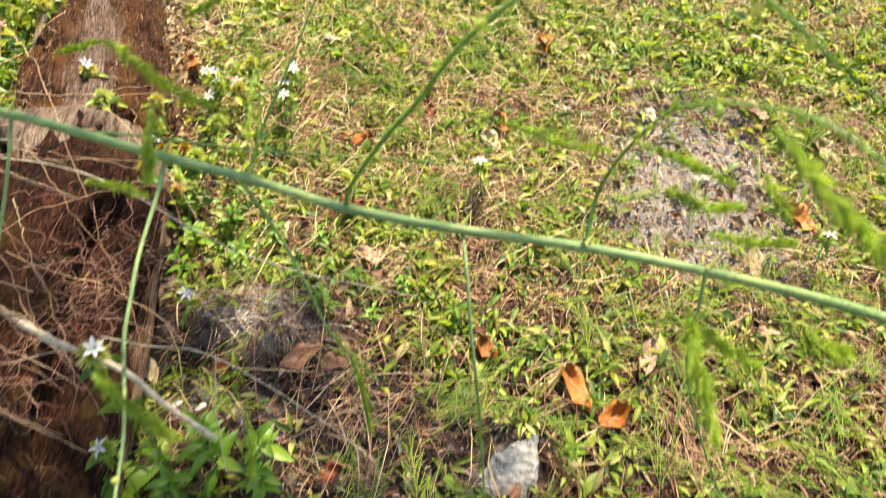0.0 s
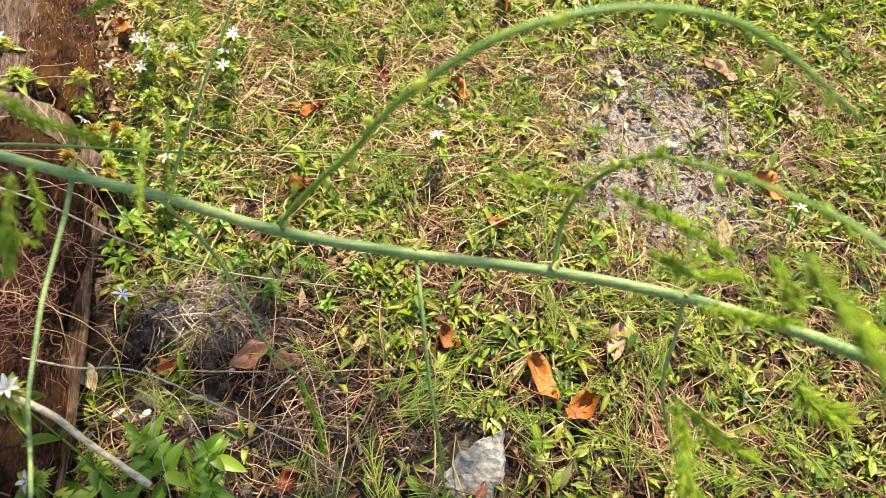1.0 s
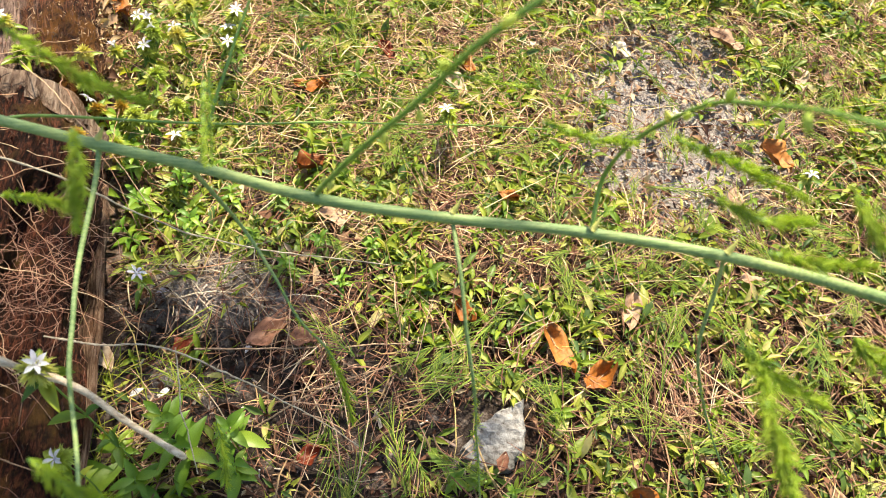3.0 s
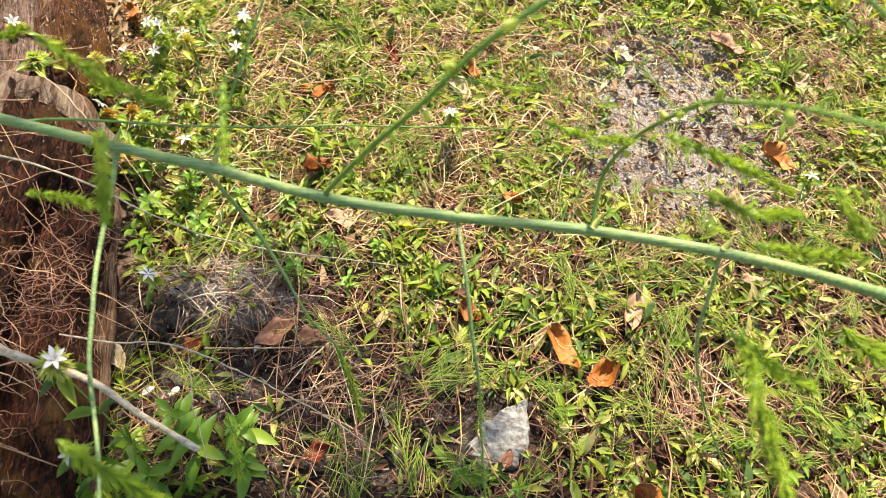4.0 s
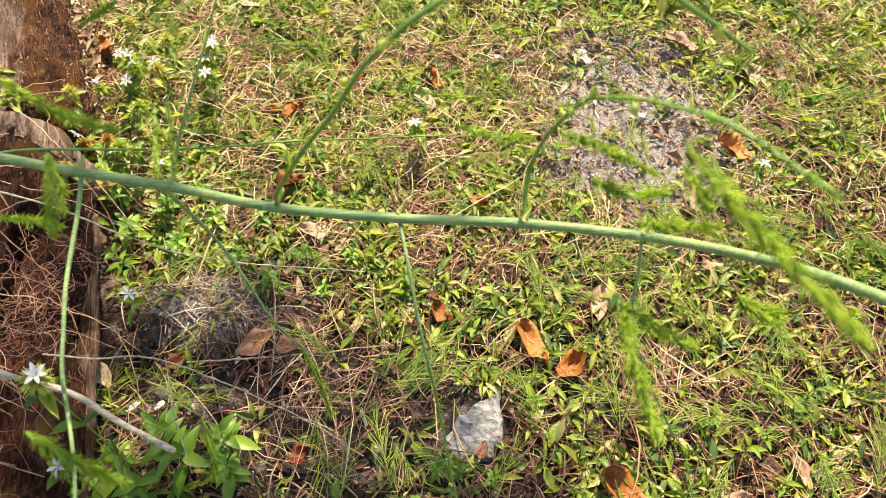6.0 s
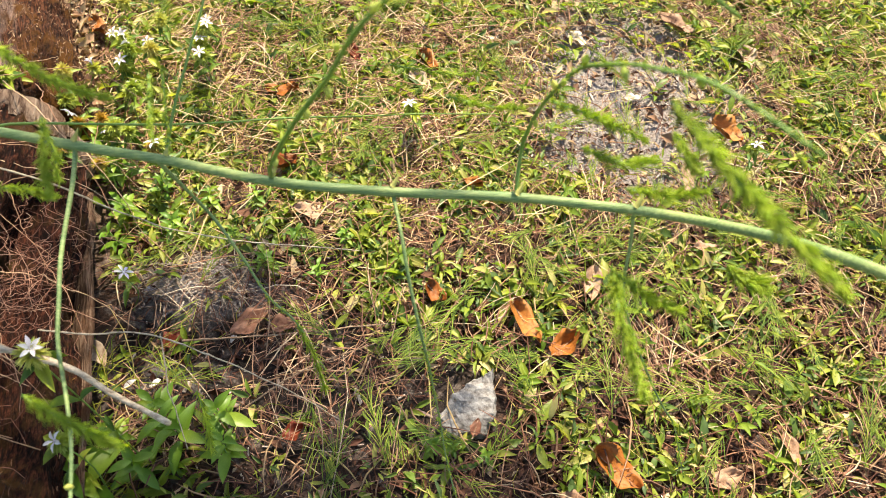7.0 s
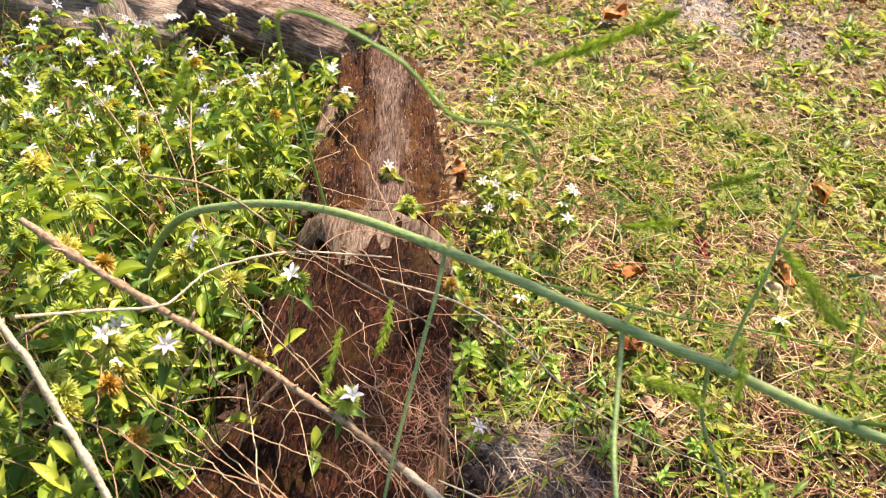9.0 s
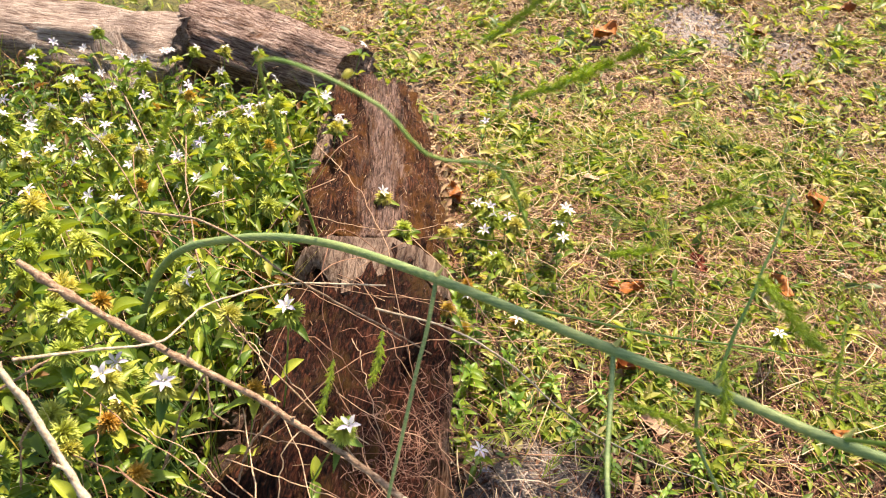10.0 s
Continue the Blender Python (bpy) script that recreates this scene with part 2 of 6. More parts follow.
STICK = grain_material("weathered_stick", [(0.32, (0.07, 0.035, 0.022)), (0.45, (0.22, 0.13, 0.08)), (0.58, (0.34, 0.23, 0.15)), (0.72, (0.56, 0.45, 0.33))], stretch=(150, 260, 260), rough=0.85, bump_by=0.003)
PALE_STICK = grain_material("pale_stick", [(0.3, (0.20, 0.13, 0.085)), (0.45, (0.42, 0.32, 0.23)), (0.7, (0.64, 0.54, 0.41))], stretch=(120, 240, 240), rough=0.8, bump_by=0.002)
TENDRIL = foliage("dry_tendril", [(0.0, (0.28, 0.13, 0.085)), (0.5, (0.48, 0.28, 0.19)), (1.0, (0.70, 0.50, 0.35))], island=False, rough=0.75, through_light=0.0)
BARK = bark_material("rotting_bark", (0.005, 0.0015, 0.001), (0.034, 0.010, 0.0055), (0.165, 0.054, 0.032), (0.065, 0.032, 0.008), (55, 210, 210), 0.56)
BARK_STRIPED = bark_material("striped_bark", (0.007, 0.002, 0.0012), (0.045, 0.014, 0.006), (0.20, 0.075, 0.036), (0.115, 0.045, 0.009), (24, 230, 230), 0.52, (0.03, (0.40, 0.26, 0.22)))
BARK_GREY = bark_material("grey_bark", (0.07, 0.038, 0.030), (0.32, 0.225, 0.195), (0.58, 0.48, 0.44), (0.17, 0.085, 0.05), (16, 170, 170), 0.62)
WOOD_PALE = bark_material("bare_wood", (0.035, 0.018, 0.012), (0.16, 0.095, 0.066), (0.36, 0.26, 0.20), (0.09, 0.04, 0.02), (20, 200, 200), 0.56)
WOOD_BARE = bark_material("broken_wood", (0.10, 0.06, 0.045), (0.27, 0.19, 0.15), (0.42, 0.33, 0.27), (0.12, 0.06, 0.035), (14, 140, 140), 0.6)
WOOD_CREAM = bark_material("cream_wood", (0.18, 0.12, 0.10), (0.42, 0.335, 0.295), (0.60, 0.52, 0.47), (0.26, 0.18, 0.14), (14, 170, 170), 0.64)
ROCK = grain_material("limestone", [(0.30, (0.06, 0.042, 0.036)), (0.40, (0.15, 0.132, 0.125)), (0.52, (0.24, 0.222, 0.218)), (0.74, (0.36, 0.345, 0.34))], stretch=(95, 95, 95), rough=0.85, bump_by=0.006)
ORANGE = dead_leaf_material("orange_dead_leaf", [(0.0, (0.20, 0.055, 0.014)), (0.5, (0.35, 0.12, 0.025)), (1.0, (0.45, 0.19, 0.05))])
RUST = dead_leaf_material("rust_dead_leaf", [(0.0, (0.12, 0.022, 0.012)), (1.0, (0.26, 0.05, 0.02))])
CHESTNUT = dead_leaf_material("chestnut_dead_leaf", [(0.0, (0.20, 0.085, 0.055)), (1.0, (0.31, 0.15, 0.10))])
TAN = dead_leaf_material("tan_dead_leaf", [(0.0, (0.30, 0.17, 0.11)), (0.5, (0.44, 0.28, 0.19)), (1.0, (0.58, 0.45, 0.33))])
CREAM = dead_leaf_material("cream_dead_leaf", [(0.0, (0.62, 0.52, 0.42)), (1.0, (0.72, 0.66, 0.56))])
PETAL = foliage("white_petal", [(0.0, (0.72, 0.68, 0.80)), (0.5, (0.80, 0.78, 0.82)), (1.0, (0.58, 0.50, 0.76))], island=False, through_light=0.25, tint=(1, 1, 1))
BRACT = foliage("bract", [(0.0, (0.38, 0.48, 0.09)), (0.7, (0.52, 0.57, 0.15)), (1.0, (0.62, 0.56, 0.18))], island=False, through_light=0.3)
BROWN_BRACT = foliage("brown_bract", [(0.0, (0.50, 0.26, 0.05)), (1.0, (0.60, 0.44, 0.09))], island=False, through_light=0.2)


# ---- mesh helpers ----
def quad_mesh(name, verts, quads, mat, smooth=True):
    verts, quads = np.asarray(verts, np.float32), np.asarray(quads, np.int32)
    me = bpy.data.meshes.new(name)
    me.vertices.add(len(verts))
    me.vertices.foreach_set("co", verts.ravel())
    me.loops.add(quads.size)
    me.loops.foreach_set("vertex_index", quads.ravel())
    me.polygons.add(len(quads))
    me.polygons.foreach_set("loop_start", np.arange(0, quads.size, 4, dtype=np.int32))
    me.polygons.foreach_set("use_smooth", np.full(len(quads), smooth, dtype=bool))
    me.update(calc_edges=True)
    me.validate()
    me.materials.append(mat)
    return me


def join(pieces):
    """Pieces of (verts, quads) as one."""
    vs, qs, n = [], [], 0
    for v, q in pieces:
        vs.append(np.asarray(v, float))
        qs.append(np.asarray(q) + n)
        n += len(v)
    return np.concatenate(vs), np.concatenate(qs)


def spread(template, turns, places):
    """Copies of a template (verts, quads) under k matrices and shifts, as one set of arrays."""
    v, q = template
    k, n = len(places), len(v)
    verts = np.einsum("kij,nj->kni", turns, v) + places[:, None, :]
    quads = q[None] + (np.arange(k) * n)[:, None, None]
    return verts.reshape(-1, 3), quads.reshape(-1, 4)


def turn_matrices(yaw, pitch, roll, sx, sy, sz):
    """x along the piece: roll about it, then lifted by pitch, then turned by yaw; scaled first."""
    cy, sy_, cp, sp, cr, sr = np.cos(yaw), np.sin(yaw), np.cos(pitch), np.sin(pitch), np.cos(roll), np.sin(roll)
    o, z = np.ones_like(cy), np.zeros_like(cy)
    rz = np.stack([cy, -sy_, z, sy_, cy, z, z, z, o], -1).reshape(-1, 3, 3)
    ry = np.stack([cp, z, -sp, z, o, z, sp, z, cp], -1).reshape(-1, 3, 3)
    rx = np.stack([o, z, z, z, cr, -sr, z, sr, cr], -1).reshape(-1, 3, 3)
    sc = np.stack([sx, sy, sz], -1)
    return (rz @ ry @ rx) * sc[:, None, :]


def leaf_template(droop, fold, stations=4, belly=0.45):
    """A leaf of length 1 and width 1 along x, folded along its midrib and drooping."""
    v, q = [], []
    for i in range(stations + 1):
        s = i / stations
        w = 0.5 * (math.sin(math.pi * min(1, s ** (0.75 if belly < 0.5 else 1.1))) ** 0.8 if 0 < s < 1 else (0.12 if s == 0 else 0.02))
        z = 0.2 * s * (1 - s) - droop * s * s
        v += [(s, -w, z + fold * w), (s, 0, z), (s, w, z + fold * w)]
    for i in range(stations):
        a = 3 * i
        q += [(a, a + 1, a + 4, a + 3), (a + 1, a + 2, a + 5, a + 4)]
    return np.array(v), np.array(q)


def smooth_line(pts, n):
    """A Catmull-Rom line through the points, in n even steps."""
    p = np.asarray(pts, float)
    p = np.concatenate([[2 * p[0] - p[1]], p, [2 * p[-1] - p[-2]]])
    out = []
    for i in range(1, len(p) - 2):
        for t in np.linspace(0, 1, 12, endpoint=False):
            a, b, c, d = p[i - 1], p[i], p[i + 1], p[i + 2]
            out.append(0.5 * (2 * b + (c - a) * t + (2 * a - 5 * b + 4 * c - d) * t * t + (3 * b - a - 3 * c + d) * t**3))
    out.append(p[-2])
    out = np.array(out)
    d = np.r_[0, np.cumsum(np.linalg.norm(np.diff(out, axis=0), axis=1))]
    s = np.linspace(0, d[-1], n)
    return np.stack([np.interp(s, d, out[:, k]) for k in range(3)], 1)


def tube(pts, radii, sides=6, close=True):
    """A tube round a line, with a radius at each point."""
    p = np.asarray(pts, float)
    n = len(p)
    radii = np.broadcast_to(np.asarray(radii, float), (n,))
    tan = np.gradient(p, axis=0)
    tan /= np.linalg.norm(tan, axis=1, keepdims=True) + 1e-9
    ref = np.array([0.0, 0, 1]) if abs(tan[0][2]) < 0.9 else np.array([1.0, 0, 0])
    verts = []
    for i in range(n):
        a = np.cross(tan[i], ref)
        a /= np.linalg.norm(a) + 1e-9
        b = np.cross(tan[i], a)
        ref = np.cross(a, tan[i])
        for k in range(sides):
            g = 2 * math.pi * k / sides
            verts.append(p[i] + radii[i] * (math.cos(g) * a + math.sin(g) * b))
    quads = []
    for i in range(n - 1):
        for k in range(sides):
            j = (k + 1) % sides
            quads.append((i * sides + k, i * sides + j, (i + 1) * sides + j, (i + 1) * sides + k))
    if close and sides == 6:
        for o in (0, (n - 1) * sides):
            quads += [(o, o + 1, o + 2, o + 3), (o, o + 3, o + 4, o + 5)]
    if close and sides == 4:
        quads += [(0, 1, 2, 3), tuple((n - 1) * 4 + k for k in range(4))]
    return np.array(verts), np.array(quads)


def part(name, mesh, parent, label="", at=None):
    ob = new(name, mesh)
    ob.parent = parent
    if at is not None:
        ob.matrix_basis = at
    return tagged(ob, label) if label else ob


def holder(name, label, category, at, group="", kind=""):
    ob = new(name)
    ob.empty_display_size = 0.02
    ob.matrix_basis = at
    return tagged(ob, label, category, group, kind)


# ---- ground ----
def bell(x, y, cx, cy, rx, ry):
    return np.exp(-(((x - cx) / rx) ** 2 + ((y - cy) / ry) ** 2))


def dome(x, y, cx, cy, rx, ry):
    """Like bell, but flat on top with a quick edge."""
    return np.exp(-((((x - cx) / rx) ** 2 + ((y - cy) / ry) ** 2) ** 2))


def sand_at(x, y):
    """How bare and sandy the ground is."""
    return np.clip(0.95 * dome(x, y, 0.56, 1.22, 0.27, 0.34) + 0.5 * bell(x, y, 0.40, 1.05, 0.12, 0.12) + 1.0 * dome(x, y, -0.30, 0.735, 0.125, 0.075) + 0.45 * dome(x, y, -0.33, 0.585, 0.10, 0.05)
                   + 0.95 * dome(x, y, -0.08, 2.56, 0.14, 0.16) + 0.6 * dome(x, y, 0.16, 2.42, 0.24, 0.2), 0, 1)


def bare_at(x, y):
    """Where little grows: sand and the dark hollow beside the log."""
    return np.clip(1.0 * sand_at(x, y) + 0.95 * bell(x, y, -0.12, 0.575, 0.22, 0.10) + 0.9 * bell(x, y, -0.3, 0.62, 0.14, 0.13) + 0.5 * bell(x, y, 0.02, 0.44, 0.26, 0.13), 0, 1)


def ground_z(x, y):
    z = -0.012 + 0.006 * np.sin(7.3 * x + 1.1) * np.cos(6.1 * y) + 0.004 * np.sin(19 * x - 4 * y) + 0.003 * np.cos(31 * y + 9 * x)
    z = z + 0.022 * dome(x, y, -0.29, 0.74, 0.14, 0.08) - 0.045 * bell(x, y, -0.33, 0.635, 0.10, 0.045) - 0.012 * bell(x, y, 0.56, 1.2, 0.3, 0.35)
    z = z + 0.03 * np.sin(0.9 * x) * np.sin(0.8 * y + 1) * np.clip((np.hypot(x, y - 1) - 2) / 4, 0, 1)
    return z


def build_ground():
    fine_x, fine_y = np.arange(-2.2, 1.6, 0.019), np.arange(0.1, 3.0, 0.019)
    out = np.array([0.02, 0.05, 0.1, 0.2, 0.4, 0.8, 1.5, 3, 6, 12, 25, 60, 150, 400, 1200])
    xs = np.r_[fine_x[0] - out[::-1], fine_x, fine_x[-1] + out]
    ys = np.r_[fine_y[0] - out[::-1], fine_y, fine_y[-1] + out]
    gx, gy = np.meshgrid(xs, ys)
    gz = ground_z(gx, gy) + np.where((np.abs(gx) < 3) & (np.abs(gy) < 4), rng.normal(0, 0.0016, gx.shape), 0)
    w = len(xs)
    a = (np.arange(len(ys) - 1)[:, None] * w + np.arange(w - 1)[None]).ravel()
    me = quad_mesh("ground", np.stack([gx, gy, gz], -1).reshape(-1, 3), np.stack([a, a + 1, a + w + 1, a + w], 1), SOIL)
    at = me.attributes.new("sand", "FLOAT", "POINT")
    at.data.foreach_set("value", sand_at(gx, gy).ravel().astype(np.float32))
    hw = me.attributes.new("hollow", "FLOAT", "POINT")
    hw.data.foreach_set("value", np.clip(1.5 * dome(gx, gy, -0.10, 0.57, 0.26, 0.11) + 0.8 * bell(gx, gy, -0.02, 0.46, 0.22, 0.12) + 1.2 * dome(gx, gy, -0.36, 0.6, 0.12, 0.12), 0, 1).ravel().astype(np.float32))
    # tan share: 0 up to y = 0.72, rising to 1 at y = 1.12
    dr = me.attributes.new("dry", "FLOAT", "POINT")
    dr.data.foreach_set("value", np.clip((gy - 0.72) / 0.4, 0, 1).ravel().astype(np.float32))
    tf = me.attributes.new("turf", "FLOAT", "POINT")
    away = np.maximum(np.maximum(np.where(gy > 1.9, -1.25, -1.9) - gx, gx - 1.45), np.maximum(0.15 - gy, gy - 3.1))
    tf.data.foreach_set("value", np.clip(away / 0.5 + 0.3, 0, 1).ravel().astype(np.float32))
    tagged(new("ground", me), "brown humus soil with patches of grey bare sand", "ground", kind="structure")


build_ground()


def log_at(x, y):
    """True where the fallen logs lie."""
    near = (y < 0.98) & (np.abs(x - (-0.63 + (0.95 - y) * 0.17)) < 0.155)
    far = (y >= 0.9) & (y < 1.6) & (np.abs(x - (-0.66 - (y - 1.02) * 0.30)) < 0.13)
    back = (np.abs(y - 1.72) < 0.13) & (x < -0.93)
    return near | far | back


def scatter_sites(n, x0, x1, y0, y1, keep):
    """About n random sites in a box, thinned by keep(x, y) between 0 and 1."""
    x, y = rng.uniform(x0, x1, n), rng.uniform(y0, y1, n)
    ok = (rng.random(n) < keep(x, y)) & ~log_at(x, y) & (np.hypot(x - 0.138, y - 0.505) > 0.062)
    # ragged outer borders
    ok &= (x > x0 + 0.25 * rng.random(n) ** 2) & (x < x1 - 0.4 * rng.random(n) ** 2)
    if y1 > 3:
        ok &= y < y1 - 0.4 * rng.random(n) ** 2
    return x[ok], y[ok]


WAVES = [(2 * math.pi / w * math.cos(a), 2 * math.pi / w * math.sin(a), p) for w, a, p in zip(rng.uniform(0.07, 0.3, 14), rng.uniform(0, 6.28, 14), rng.uniform(0, 6.28, 14))]


def patches(x, y):
    """An uneven field about 0 with tufts a hand's width across."""
    return sum(np.cos(a * x + b * y + p) for a, b, p in WAVES) / math.sqrt(len(WAVES) / 2)


def thin(x, y):
    """Cover by bareness, in uneven tufts."""
    return np.clip(1 - 1.0 * bare_at(x, y), 0.10 - 0.06 * sand_at(x, y), 1) * np.clip(0.50 + 0.42 * patches(x, y), 0.05, 1) * np.interp(y, [0.3, 0.6, 0.95], [0.36, 0.60, 1.0])


def litter(x, y):
    """Dry straw lies thickest where little grows."""
    return np.clip(0.62 - 0.3 * patches(x, y), 0.15, 1) * (1 - 0.8 * sand_at(x, y)) * (1 - 0.75 * bell(x, y, -0.08, 0.52, 0.26, 0.17)) * (1 - 0.6 * bell(x, y, -0.25, 0.85, 0.2, 0.12)) * np.interp(y, [0.4, 0.7, 1.1], [0.72, 0.8, 1.0])


# ---- the carpet of weeds: leaves in opposite pairs on short shoots ----
def weed_carpet():
    pieces = []
    kinds = [leaf_template(0.08, 0.3, 3), leaf_template(0.22, 0.2, 3), leaf_template(-0.05, 0.4, 3), leaf_template(0.12, 0.12, 3, 0.6)]
    for box, count in (((-0.62, 1.35, 0.12, 1.8), 11500), ((-1.2, 1.7, 1.45, 3.3), 5200)):
        x, y = scatter_sites(count, *box, thin)
        z = ground_z(x, y)
        big = np.interp(y, [0.8, 1.6, 2.2], [1.0, 1.15, 1.35])
        for level in range(4):
            live = rng.random(len(x)) < (1, 0.95, 0.7, 0.4)[level]
            lx, ly, lz, grow = x[live], y[live], z[live], big[live]
            yaw0 = rng.uniform(0, 2 * math.pi, len(lx))
            for side in (0, 1):
                k = len(lx)
                yaw = yaw0 + side * math.pi + rng.normal(0, 0.35, k)
                length = np.clip(rng.lognormal(-3.88, 0.40, k), 0.008, 0.046) * (1.15 - 0.1 * level) * grow
                width = length * rng.uniform(0.20, 0.40, k)
                pitch = rng.normal(0.12 + 0.11 * level, 0.24, k)
                off = rng.uniform(0.0, 0.012, k)
                place = np.stack([lx + off * np.cos(yaw), ly + off * np.sin(yaw), lz + 0.003 + 0.006 * level + rng.uniform(0, 0.012, k)], 1)
                which = rng.integers(0, 4, k)
                for t, tpl in enumerate(kinds):
                    s = which == t
                    if s.any():
                        pieces.append(spread(tpl, turn_matrices(yaw[s], pitch[s], rng.normal(0, 0.36, s.sum()), length[s], width[s], length[s]), place[s]))
    v, q = join(pieces)
    tagged(new("weed_carpet", quad_mesh("weed_carpet", v, q, WEED)), "low carpet of small bright yellow-green weed leaves", "weeds", kind="stuff")


def rod_spread(x, y, z, yaw, pitch, length, radius, bends):
    """Rods with their own length and thickness: the line is stretched, the section is not."""
    out = []
    which = rng.integers(0, len(bends), len(x))
    for t, b in enumerate(bends):
        s = np.where(which == t)[0]
        if not len(s):
            continue
        line = np.array([(0, 0, 0), (0.33, b * 0.6, 0.06), (0.68, b * 0.75, 0.04), (1, 0.1 * b, 0)])
        k = len(s)
        m = turn_matrices(yaw[s], pitch[s], rng.uniform(-0.6, 0.6, k), length[s], length[s], length[s])
        c = np.einsum("kij,nj->kni", m, line) + np.stack([x[s], y[s], z[s]], 1)[:, None, :]
        side = np.stack([-np.sin(yaw[s]), np.cos(yaw[s]), np.zeros(k)], 1)
        up = np.array([0, 0, 1.0])
        ring = []
        for g in (0.5, 2.6, 4.7):
            ring.append(math.cos(g) * side + math.sin(g) * up[None])
        ring = np.stack(ring, 1)
        taper = np.array([0.9, 1.0, 0.8, 0.25])
        v = c[:, :, None, :] + ring[:, None, :, :] * (radius[s][:, None, None, None] * taper[None, :, None, None])
        q = []
        for i in range(3):
            for j in range(3):
                q.append((i * 3 + j, i * 3 + (j + 1) % 3, (i + 1) * 3 + (j + 1) % 3, (i + 1) * 3 + j))
        q = np.array(q)[None] + (np.arange(k) * 12)[:, None, None]
        out.append((v.reshape(-1, 3), q.reshape(-1, 4)))
    return join(out)


def straw_litter():
    # the two paler lots brighten the far ground by their colour
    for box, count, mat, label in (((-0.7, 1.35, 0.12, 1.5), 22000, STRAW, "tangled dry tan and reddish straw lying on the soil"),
                                   ((-1.4, 1.8, 0.8, 3.4), 26000, PALE_STRAW, "pale straw matted over the open ground, its colour lightened for sun"),
                                   ((-0.62, 0.45, 1.06, 1.9), 5000, PALE_STRAW, "pale straw, coloured as if sunlit, among the weeds beside the log")):
        x, y = scatter_sites(count, *box, litter)
        k = len(x)
        z = ground_z(x, y) + rng.uniform(0.001, 0.042, k)
        length = np.clip(rng.lognormal(-3.3, 0.65, k), 0.008, 0.19)
        v, q = rod_spread(x, y, z, rng.uniform(0, 2 * math.pi, k), rng.normal(0.05, 0.16, k), length, rng.uniform(0.0005, 0.0013, k), (-0.13, -0.04, 0.05, 0.12))
        tagged(new("straw_litter", quad_mesh("straw_litter", v, q, mat)), label, "straw", kind="stuff")
    x, y = scatter_sites(1500, -0.45, 0.3, 0.28, 0.85, lambda a, b: np.clip(bare_at(a, b), 0, 1))
    k = len(x)
    v, q = rod_spread(x, y, ground_z(x, y) + rng.uniform(0.0, 0.02, k), rng.uniform(0, 6.28, k), rng.normal(0.08, 0.2, k), np.clip(rng.lognormal(-3.5, 0.6, k), 0.01, 0.12), rng.uniform(0.0004, 0.0010, k), (-0.2, -0.08, 0.1, 0.22))
    tagged(new("rootlets", quad_mesh("rootlets", v, q, ROOTLET)), "fine pinkish-brown rootlets over dark bare soil", "roots", kind="stuff")


def straw_heaps():
    """Little heaps of pinkish dry stems between the weeds."""
    cx, cy = scatter_sites(150, -0.45, 1.2, 0.3, 1.7, lambda a, b: np.clip(0.35 - 0.4 * patches(a, b), 0.05, 1) * (1 - sand_at(a, b)))
    px, py, pz, yw = [], [], [], []
    for x, y in zip(cx, cy):
        n, a, r = int(rng.integers(18, 46)), rng.uniform(0, 6.28), rng.uniform(0.014, 0.035)
        px.append(x + rng.normal(0, r, n) - 0.03 * math.cos(a))
        py.append(y + rng.normal(0, r, n) - 0.03 * math.sin(a))
        pz.append(rng.uniform(0.006, 0.034, n))
        yw.append(a + rng.normal(0, 0.45, n))
    px, py, pz, yw = (np.concatenate(a) for a in (px, py, pz, yw))
    k = len(px)
    v, q = rod_spread(px, py, ground_z(px, py) + pz, yw, rng.normal(0.0, 0.12, k), np.clip(rng.lognormal(-2.95, 0.4, k), 0.02, 0.12), rng.uniform(0.0006, 0.0014, k), (-0.16, -0.05, 0.06, 0.16))
    tagged(new("straw_heaps", quad_mesh("straw_heaps", v, q, HEAP)), "small heaps of pinkish dry stems between the weeds", "straw", kind="stuff")


def creeping_stems():
    """Brown woody runners of the weeds, and long thin straws across the dark hollow."""
    x, y = scatter_sites(1500, -0.35, 1.2, 0.25, 1.2, lambda a, b: np.clip(0.8 - 0.3 * patches(a, b), 0.2, 1) * (1 - 0.7 * sand_at(a, b)) * np.interp(b, [0.7, 1.1], [1.0, 0.4]))
    k = len(x)
    v, q = rod_spread(x, y, ground_z(x, y) + rng.uniform(0.004, 0.022, k), rng.uniform(0, 6.28, k), rng.normal(0.04, 0.12, k), np.clip(rng.lognormal(-2.75, 0.4, k), 0.03, 0.16), rng.uniform(0.0010, 0.0018, k), (-0.2, -0.08, 0.08, 0.2))
    tagged(new("creeping_stems", quad_mesh("creeping_stems", v, q, RUNNER)), "brown woody creeping stems of the low weeds", "stems", kind="stuff")
    k = 60
    x, y = rng.uniform(-0.24, 0.16, k), rng.uniform(0.36, 0.66, k)
    x = np.where(np.hypot(x - 0.14, y - 0.46) < 0.12, x - 0.2, x)
    v, q = rod_spread(x, y, ground_z(x, y) + rng.uniform(0.003, 0.03, k), rng.normal(1.35, 0.8, k), rng.uniform(0.0, 0.45, k), rng.uniform(0.09, 0.22, k), rng.uniform(0.0006, 0.0010, k), (-0.12, -0.05, 0.05, 0.12))
    tagged(new("long_straws", quad_mesh("long_straws", v, q, HEAP)), "long thin pale straws crossing the dark hollow", "straw", kind="stuff")


